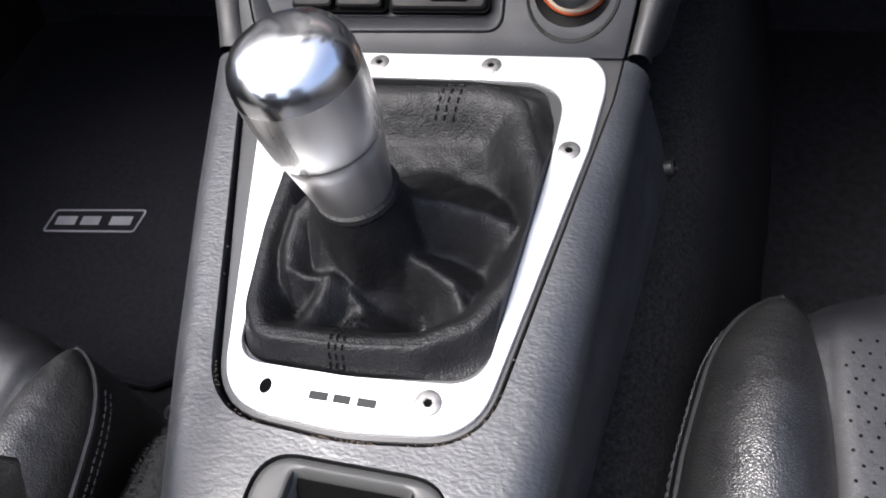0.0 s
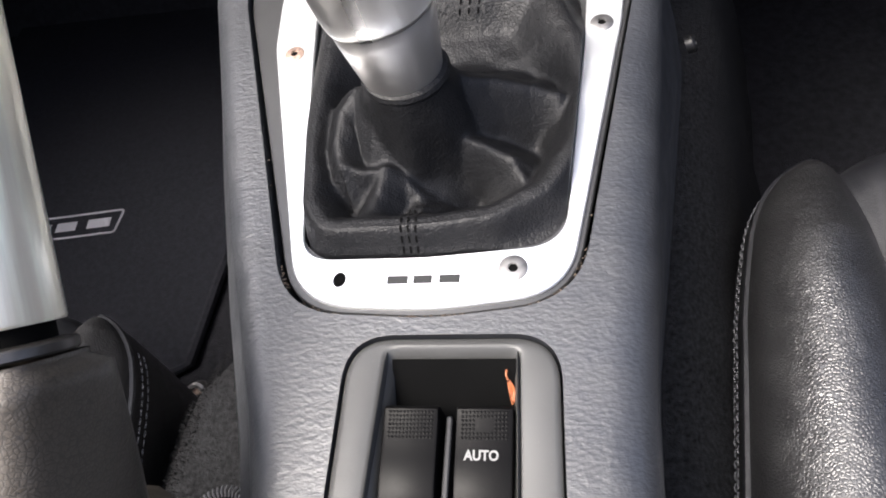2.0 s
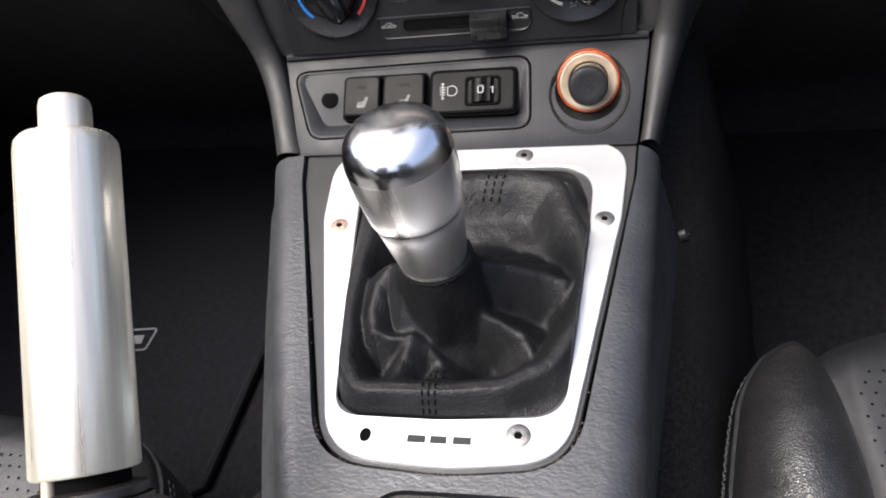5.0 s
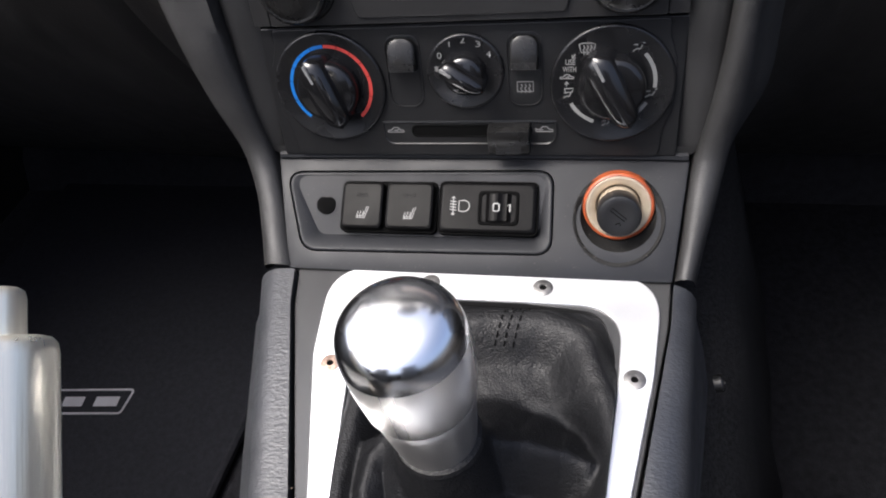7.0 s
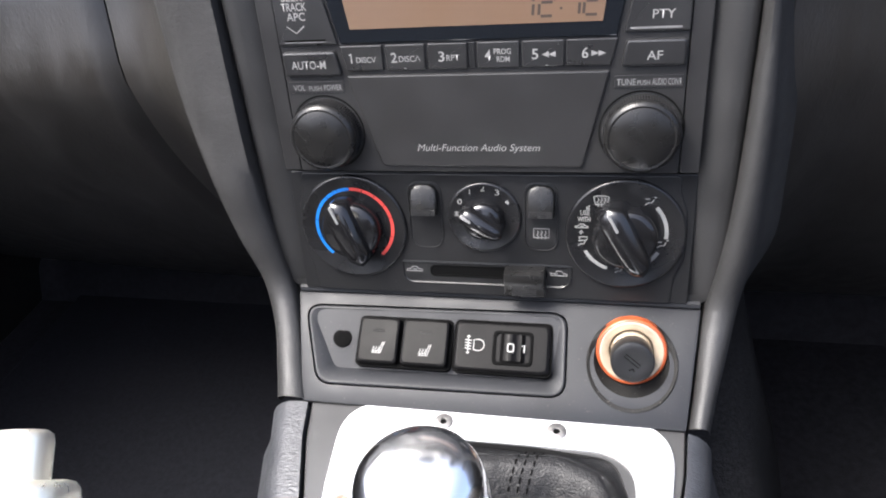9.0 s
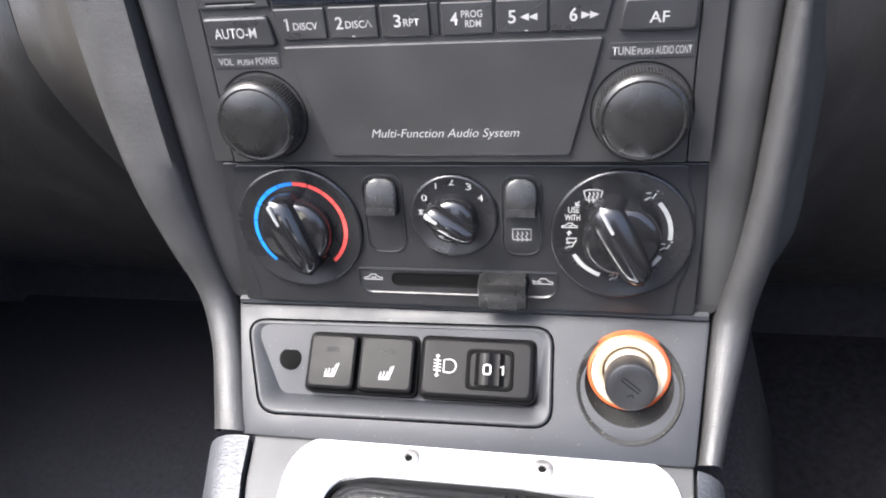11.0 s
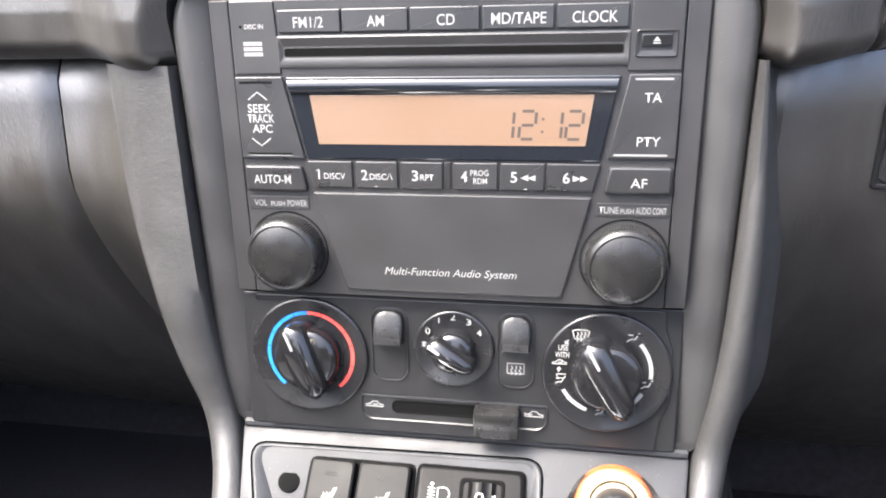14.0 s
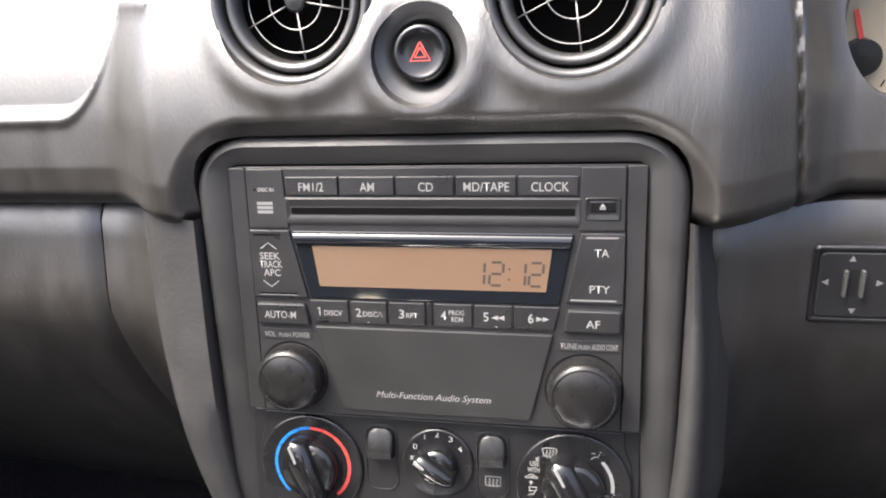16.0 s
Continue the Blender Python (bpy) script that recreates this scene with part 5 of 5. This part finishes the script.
# fresh air slider
trough = rrect(-42.4, -57.4, 41.6, -45.0, (5.5, 5.5, 1.5, 1.5), 5)
slide = part("slider_track", rings(HEATER, [(trough, -0.2), (trough, 0.6), (inset(trough, 0.5), 0.75), (inset(trough, 1.0), 0.15)], True), BLACK, heater)
sl = rrect(-27.2, -52.6, 29.0, -47.8, 2.0, 5)
part("slot", rings(HEATER, [(inset(sl, -0.9), 0.1), (inset(sl, -0.7), 0.5), (inset(sl, -0.2), 0.5), (sl, 0.22)], True), DARK, slide, "dark slider slot")
secs = []
prof = [(-59.6, -0.6), (-60.0, 3), (-59.6, 6.6), (-58.2, 7.6), (-56, 7.4), (-52.6, 8.4), (-49.4, 9.6), (-46.8, 9.0), (-45.8, 6), (-45.6, -0.6)]
for x, q in ((9.9, 0.9), (10.2, 0.97), (11.1, 1.0), (19.6, 1.02), (28.1, 1.0), (29.0, 0.97), (29.3, 0.9)):
    secs.append([HEATER @ Vector((x, -52.6 + (y + 52.6) * q, h * q)) for y, h in prof])
lev = part("lever", loft(secs, closed=True, caps=True), SHINY, slide, "black sliding lever")
bm = bmesh.new()
for a in range(12):
    for b in range(4):
        lathe(HEATER, [(0.4, 7.2), (0.36, 7.9), (0.16, 8.0)], 6, cx=14 + a, cy=-58.4 + 0.95 * b, bm=bm)
tagged(part("knurl", bm, BUTTON, lev), kind="stuff")
part("icon", strokes(HEATER, icon_car(-36.0, -49.8, 1.0, True), 0.5, 0.3), WHITE, slide)
part("icon", strokes(HEATER, icon_car(35.6, -49.6, 1.0, False), 0.5, 0.3), WHITE, slide)


# ---- switch tray under the heater ----
tray = thing("switch_tray", (-0.025, 0.462, 0.474), "dark grey plastic switch tray with seat heater switches", "switch panel")
T0 = inset(TRAY, 0.7)
T1 = rpoly([(-75.5, 19.6), (35.5, 20.4), (38.5, 50.8), (-91.0, 49.2)], [6, 6, 6, 6], 8)


def sunk(ring, base, fall):
    """The ring on the fascia's plane, lower towards its foot."""
    return [POD @ Vector((x, y, base - fall * (50.0 - y) / 30.0)) for x, y in ring]


bm = loft([sunk(T0, -8, 0), sunk(T0, -0.5, 0), sunk(inset(T0, 0.7), 0.1, 0), sunk(inset(T0, 1.6), 0.0, 0), sunk(inset(T1, -1.2), -0.3, 3.6), sunk(T1, -0.6, 4.4)], closed=True, caps=True)
part("tray", bm, FASCIA, tray, "recessed dark grey tray", 50)
part("blank_plug", lathe(POD, [(5.1, -5.4), (5.1, -2.6), (4.6, -2.3), (1, -2.3)], 28, cx=-72.8, cy=34.8), DARK, tray, "round blanking plug")


def seat_icon(cx, cy):
    return [[(cx - 3.0, cy - 2.6), (cx + 1.4, cy - 2.6), (cx + 3.2, cy + 3.2)], [(cx - 3.0, cy - 1.8), (cx + 0.8, cy - 1.6), (cx + 2.2, cy + 3.0)], icon_wave(cx - 2.4, cy - 2.6, 3.2), icon_wave(cx - 1.0, cy - 2.6, 3.4), icon_wave(cx + 0.4, cy - 2.6, 3.4)]


part("switch_gap", prism(POD, rrect(-63.8, 20.6, -14.2, 46.8, 3, 4), -6, -0.9, 0.1), DARK, tray)
part("switch_gap", prism(POD, rrect(-13.6, 20.6, 35.4, 47.4, 3, 4), -6, -0.9, 0.1), DARK, tray)
for x0, x1 in ((-62.4, -41.2), (-39.6, -15.6)):
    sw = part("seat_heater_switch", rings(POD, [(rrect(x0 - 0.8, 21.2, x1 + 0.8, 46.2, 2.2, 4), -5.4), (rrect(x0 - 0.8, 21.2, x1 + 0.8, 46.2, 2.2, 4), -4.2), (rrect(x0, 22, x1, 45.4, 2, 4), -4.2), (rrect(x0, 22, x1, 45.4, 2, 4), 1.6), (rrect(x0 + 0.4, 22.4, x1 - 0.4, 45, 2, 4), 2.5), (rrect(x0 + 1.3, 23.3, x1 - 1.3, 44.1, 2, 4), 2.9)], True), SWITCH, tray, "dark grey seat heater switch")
    cx = (x0 + x1) / 2
    part("icon", strokes(POD, seat_icon(cx + 0.4, 29.6), 0.38, 3.05), WHITE, sw)
    part("lamp", prism(POD, rrect(cx - 3.2, 37.6, cx + 3.2, 39.6, 0.9, 3), 2.8, 2.98, 0.1), RUBBER, sw)
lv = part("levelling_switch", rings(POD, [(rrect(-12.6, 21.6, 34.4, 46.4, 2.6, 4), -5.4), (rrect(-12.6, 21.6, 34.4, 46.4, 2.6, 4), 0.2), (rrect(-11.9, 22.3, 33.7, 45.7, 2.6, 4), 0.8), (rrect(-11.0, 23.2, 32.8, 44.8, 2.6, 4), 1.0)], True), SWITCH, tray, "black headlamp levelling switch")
part("wheel_frame", rings(POD, [(rrect(6.4, 25.0, 26.4, 42.2, 2.4, 4), 0.9), (rrect(6.8, 25.4, 26.0, 41.8, 2.4, 4), 1.8), (rrect(8.0, 26.6, 24.8, 40.6, 2, 4), 1.8), (rrect(8.2, 26.8, 24.6, 40.4, 2, 4), -1.5)], True), DARK, lv)
secs = []
for i in range(15):
    a = radians(-58 + 116 * i / 14)
    bump = 0.7 if i % 3 == 1 else 0.0
    rr = 9.6 + bump
    secs.append([POD @ Vector((16.4 + rr * math.sin(a) * 0.98, y, rr * math.cos(a) - 6.2)) for y in (27.0, 28.4, 39.0, 40.2)])
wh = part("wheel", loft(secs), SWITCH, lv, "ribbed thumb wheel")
part("figure", strokes(POD, [rrect(14.3, 31.4, 17.1, 35.2, 0.8, 3) + [rrect(14.3, 31.4, 17.1, 35.2, 0.8, 3)[0]]], 0.7, 4.25), WHITE, wh)
part("figure", strokes(POD, [[(21.0, 34.4), (22.2, 35.2), (22.2, 31.4)]], 0.7, 3.2), WHITE, wh)
lamp_icon = [[(-3.0, 31.9), (-0.8, 31.6)] + arc(-0.6, 34.4, 2.8, -80, 80, 10) + [(-0.8, 37.2), (-3.0, 36.9), (-3.0, 31.9)]] + [[(-7.4, y + 0.4), (-4.2, y)] for y in (32.2, 33.6, 35.0, 36.4)]
lamp_icon += [[(-5.8, 29.8), (-5.8, 39.0)], [(-6.6, 30.6), (-5.8, 29.8), (-5.0, 30.6)], [(-6.6, 38.2), (-5.8, 39.0), (-5.0, 38.2)]]
part("icon", strokes(POD, lamp_icon, 0.5, 1.12), WHITE, lv)

# ---- cigarette lighter ----
lighter = thing("cigarette_lighter", (0.0726, 0.462, 0.477), "cigarette lighter with an amber ring and black knob", "cigarette lighter")
lm = POD @ Matrix.Translation((72.6, 35.6, 0)) @ Matrix.Rotation(radians(31), 4, "X")
dish = []
for t, h in ((0.0, 0.2), (0.06, 1.2), (0.14, 1.3), (0.4, 0.6), (0.7, 0.2), (1.0, 0.0)):
    ring = []
    for i in range(56):
        a = 2 * math.pi * i / 56
        p = POD @ Vector((72.8 + 21.0 * math.cos(a), 29.8 + 22.8 * math.sin(a), 0))
        q = lm @ Vector((16.6 * math.cos(a), 16.6 * math.sin(a), -1.2))
        ring.append(p.lerp(q, t) + (POD.to_3x3() @ Vector((0, 0, h))))
    dish.append(ring)
part("surround", loft(dish, closed=True), RUBBER, lighter, "dished black surround", 60)
part("amber_ring", lathe(lm, [(16.8, -4), (16.4, -0.6), (16.0, 0.6), (15.3, 0.8), (14.9, 0.2)], 56, cap=False), AMBER, lighter, "translucent amber ring", 60)
part("socket", lathe(lm, [(15.0, 0.0), (14.6, 0.4), (13.8, 0.3), (11.0, -1.0), (10.5, -1.6), (10.3, -9), (1, -9.2)], 56), BRASS, lighter, "worn bright metal socket", 60)
part("shaft", lathe(lm, [(9.6, -8), (9.5, -1.0), (9.1, 3.4), (8.0, 4.6)], 44, cap=False), BRASS, lighter, "cream metal shaft", 40)
kn = part("knob", lathe(lm, [(8.0, 3.8), (9.6, 4.4), (9.9, 5.2), (9.9, 13.6), (9.4, 14.6), (8.4, 15.0), (6, 14.7), (1, 14.6)], 44), BLACK, lighter, "matt black pull knob", 40)
part("icon", strokes(lm, [[(-3.8, 2.8), (2.6, -2.2), (3.4, -1.0), (-3.0, 4.0), (-3.8, 2.8)], [(-1.6, -3.6), (0.4, -2.8), (0.8, -4.2)]], 0.45, 14.9), GLOSS, kn)


# ---- dashboard ----
dash = thing("dashboard", (0, 0.62, 0.45), "grained black dashboard with soft rolled edges", "dashboard")


def arch(x, z):
    """Distance from the radio stack's outline, in metres (above nought outside it)."""
    cx, cz, hx, hz, r = 0.0002, 0.55, 0.1150, 0.150, 0.034
    dx, dz = abs(x - cx) - hx + r, abs(z - cz) - hz + r
    return math.hypot(max(dx, 0), max(dz, 0)) + min(max(dx, dz), 0) - r


def pad_depth(x, z):
    """How far ahead the dashboard's padded face lies."""
    y = 0.5085 + 0.034 * smooth(abs(x + 0.002), 0.122, 0.175) + 0.02 * smooth(abs(x), 0.3, 0.7)
    y += 0.15 * (min(max(z, 0.678), 0.75) - 0.731) + 4.0 * max(0.0, z - 0.700) ** 2 + 9.0 * max(0.0, z - 0.765) ** 2
    d = arch(x, z)
    y += 0.009 * (1 - smooth(d, -0.004, 0.0085)) + 0.2 * min(0.06, max(0.0, -d))
    y += 0.009 * max(0.0, 1 - (z - 0.656) / 0.010) ** 2
    for cx, cz, r in ((-0.0574, 0.756, 0.0375), (0.0636, 0.755, 0.0375), (0.0006, 0.7316, 0.0225)):
        e = math.hypot(x - cx, z - cz) - r
        y -= 0.0032 * math.exp(-(max(e, 0.0) / 0.0075) ** 2)
    # seam of the instrument hood
    if x > 0.13:
        edge = x - (0.152 + 0.10 * (0.748 - z) * 0.9)
        y += 0.004 * math.exp(-(edge / 0.0014) ** 2) + 0.020 * smooth(edge, 0.0, 0.030)
    # inset panel over the glovebox
    if x < -0.13:
        lim = max(0.0, -0.160 - x)
        zb = 0.7055 + 0.055 * max(0.0, 1 - lim / 0.042) ** 2
        y += 0.007 * smooth(z - zb, -0.0015, 0.0035) + 0.05 * min(0.05, max(0.0, z - zb))
        y -= 0.0012 * math.exp(-((z - zb + 0.003) / 0.003) ** 2)
    return y


xs = sorted(set([round(v, 5) for v in steps(-0.68, -0.24, 20) + steps(-0.236, 0.236, 380) + steps(0.24, 0.68, 20)]))
zs = steps(0.656, 0.806, 130)
bm = bmesh.new()
front = [[Vector((x, pad_depth(x, z), z)) for z in zs] for x in xs]
secs = []
for row in front:
    top = row[-1]
    secs.append([Vector((row[0].x, 0.64, 0.656))] + row + [top + Vector((0, 0.05, 0.016)), top + Vector((0, 0.20, 0.03)), Vector((top.x, 0.98, 0.845)), Vector((top.x, 0.98, 0.70)), Vector((top.x, 0.64, 0.70))])
pad = part("upper_pad", loft(secs, closed=True, caps=True), PAD, dash, "padded black upper dashboard", 40)
VL, VR, HZ = (-57.4, 756.0), (63.6, 755.0), (0.6, 731.6)


def upright(cx, cz, y, lean=0.0):
    """A plane that faces the seats, at a place on the dashboard."""
    return basis((cx / 1000, y, cz / 1000), 90 - lean)


cuts = []
for (cx, cz), r in ((VL, 35.0), (VR, 35.0), (HZ, 20.5)):
    cuts.append(lathe(upright(cx, cz, 0.525), [(r, -75), (r, 60)], 48))
    cuts[-1].faces.new([v for v in cuts[-1].verts][:48][::-1])
cuts.append(lathe(upright(222, 735, 0.525), [(43.0, -75), (43.0, 60)], 64))
cuts[-1].faces.new([v for v in cuts[-1].verts][:64][::-1])
stack_hole = rpoly([(-112.6, 500), (113.0, 500), (113.0, 698.2), (-112.6, 698.2)], [2, 2, 27, 27], 8)
cuts.append(rings(upright(0, 0, 0.5), [(stack_hole, -90), (stack_hole, 60)], True, True))
carve(pad, cuts)


def vent(c, label):
    """A round eyeball vent: lip, ball ring, throat and wire grille."""
    cx, cz = c
    v = thing("air_vent", (cx / 1000, 0.545, cz / 1000 - 0.04), label, "air vent", "round dashboard vents")
    m = upright(cx, cz, 0.5195, 8) @ Matrix.Scale(0.9, 4)
    part("lip", lathe(m, [(38.3, -12), (40.4, -5), (41.0, 0.6), (40.0, 2.6), (38.2, 3.0), (36.4, 1.8), (35.6, -2), (35.4, -16)], 72, cap=False), SMOOTH, v, "satin black outer lip", 60)
    part("ball", lathe(m, [(35.0, -18), (34.6, -4), (33.6, -0.8), (32.0, -0.2), (29.8, -2.0), (28.6, -6), (28.0, -30)], 72, cap=False), SMOOTH, v, "satin black ball ring", 60)
    part("throat", lathe(m, [(28.4, -8), (27.5, -34), (5, -36)], 48), DARK, v, "dark throat")
    for r in (24.5, 13.5):
        part("grille_ring", tube([m @ Vector((r * math.cos(a), r * math.sin(a), -7)) for a in steps(0, 2 * math.pi, 49)], 0.0003, 6), STEEL, v, "thin wire ring")
    for a in (61, 133, 205, 277, 349):
        p = radians(a)
        part("grille_spoke", tube([m @ Vector((5 * math.cos(p), 5 * math.sin(p), -7)), m @ Vector((28.4 * math.cos(p), 28.4 * math.sin(p), -7))], 0.00038, 6), STEEL, v)
    part("hub", lathe(m, [(5.5, -12), (5.5, -6.5), (4.5, -5.6), (1, -5.2)], 24), BLACK, v)


vent(VL, "round black air vent with a wire grille")
vent(VR, "round black air vent with a wire grille")

hazard = thing("hazard_switch", (-0.003, 0.53, 0.712), "round black hazard switch with a red triangle", "switch")
hm = upright(HZ[0], HZ[1], 0.5155, 8)
part("ring", lathe(hm, [(20.4, -14), (21.4, -2), (21.5, 0.9), (21.0, 1.5), (20.2, 1.3), (17.0, 0.3), (14.6, -1.0), (13.2, -3.4), (12.3, -9)], 64, cap=False), SMOOTH, hazard, "dished black ring", 60)
hb = part("button", lathe(hm, [(11.9, -10), (11.9, 2.2), (11.4, 3.5), (10.4, 4.1), (9.2, 3.7), (8.4, 3.2), (5, 3.0), (1, 2.9)], 56), GLOSS, hazard, "black push button", 50)
tri = lambda s: [(0, s), (-0.94 * s, -0.66 * s), (0.94 * s, -0.66 * s), (0, s)]
part("triangle", strokes(hm, [tri(4.6), tri(2.5)], 0.8, 3.5), RED, hb, "red warning triangle")


# lower dashboard panels
def lower_face(x, z):
    """The face below the padded edge, falling away into the footwell."""
    y = 0.525 + 0.026 * smooth(abs(x), 0.125, 0.19) + 0.02 * smooth(abs(x), 0.3, 0.7)
    y += 0.006 * smooth(z, 0.650, 0.656) - (0.22 if x < 0 else 0.03) * min(0.06, 0.6545 - z) + 0.55 * max(0.0, 0.600 - z) ** 1.5 * 2.2
    return y


def panel(x0, x1, n, z0=0.24):
    rows = []
    for x in steps(x0, x1, n):
        e = min(1.0, (x - x0) / 0.004, (x1 - x) / 0.004) if n > 3 else 1.0
        row = [Vector((x, lower_face(x, z) + 0.005 * (1 - max(0.0, e)) ** 2, z)) for z in steps(z0, 0.6545, 40)]
        rows.append([row[0] + Vector((0, 0.06, 0.0))] + row + [row[-1] + Vector((0, 0.05, 0))])
    return loft(rows, closed=True, caps=True)


part("glovebox_door", panel(-0.67, -0.2035, 60), PAD, dash, "black grained glovebox door", 40)
part("side_panel", panel(-0.2020, -0.119, 30), PAD, dash, "black side panel beside the radio", 40)
part("knee_panel", panel(0.119, 0.67, 60), PAD, dash, "black knee panel under the wheel", 40)

# dashboard mirror switch
mirror = thing("mirror_switch", (0.185, 0.545, 0.603), "black door mirror switch with four arrows", "switch")
mm = upright(196, 617, 0.5465)
ring = rrect(-23, -20, 29, 19, 2.5, 4)
part("plate", rings(mm, [(ring, -8), (ring, 1.4), (inset(ring, 0.8), 2.2), (inset(ring, 2.0), 2.2), (inset(ring, 2.6), 1.4)], True), BLACK, mirror)
pd = part("pad", prism(mm, rrect(-20, -17, 26, 16, 3, 4), 0.5, 2.2, 0.8), BUTTON, mirror, "dark control pad")
for tip in ([(-8.0, 11.6), (-4.8, 11.6), (-6.4, 14.6)], [(-5.2, -12.2), (-3.6, -15.0), (-2.0, -12.2)], [(-18.4, 1.0), (-15.4, -0.6), (-15.4, 2.6)], [(5.0, -0.6), (8.0, 1.0), (5.0, 2.6)]):
    part("arrow", prism(mm, tip, 2.1, 2.35, 0), GREYPRINT, pd, "grey arrow")
for x in (-8.6, -1.2):
    part("slider_rib", prism(mm, rrect(x - 0.8, -6.0, x + 0.8, 7.6, 0.7, 3), 2.1, 4.6, 0.5), BEZEL, pd, "thin grey selector rib")
part("slider_slot", prism(mm, rrect(-6.8, -6.0, -3.0, 7.6, 0.6, 3), 2.1, 2.3, 0), BLACK, pd)

# instrument dial behind the hood
cluster = thing("instrument_cluster", (0.215, 0.56, 0.70), "cream instrument dial in a black hood", "instrument cluster")
cm = upright(222, 735, 0.5715)
part("hood_ring", lathe(cm, [(44.5, -6), (44.0, 0.6), (43.0, 1.6), (41.8, 1.4), (41.0, 0.0), (40.4, -8), (40.2, -24)], 64, cap=False), PAD, cluster, "black hood ring", 60)
dl = part("dial_face", lathe(cm, [(42, -21), (41.8, -20.5), (1, -20.5)], 64), CREAM, cluster, "cream dial face")
part("needle", strokes(cm, [[(-31.5, 1), (-27, -14)]], 2.2, -18.6), RED, dl, "red pointer")
part("hub", lathe(cm, [(9, -20.5), (8.6, -15), (2, -14.4)], 32, cx=-27, cy=-21), BLACK, dl)
part("ticks", strokes(cm, [[(35 * math.cos(radians(a)), 35 * math.sin(radians(a))), (38.5 * math.cos(radians(a)), 38.5 * math.sin(radians(a)))] for a in range(120, 260, 14)], 0.7, -20.2), DARK, dl)
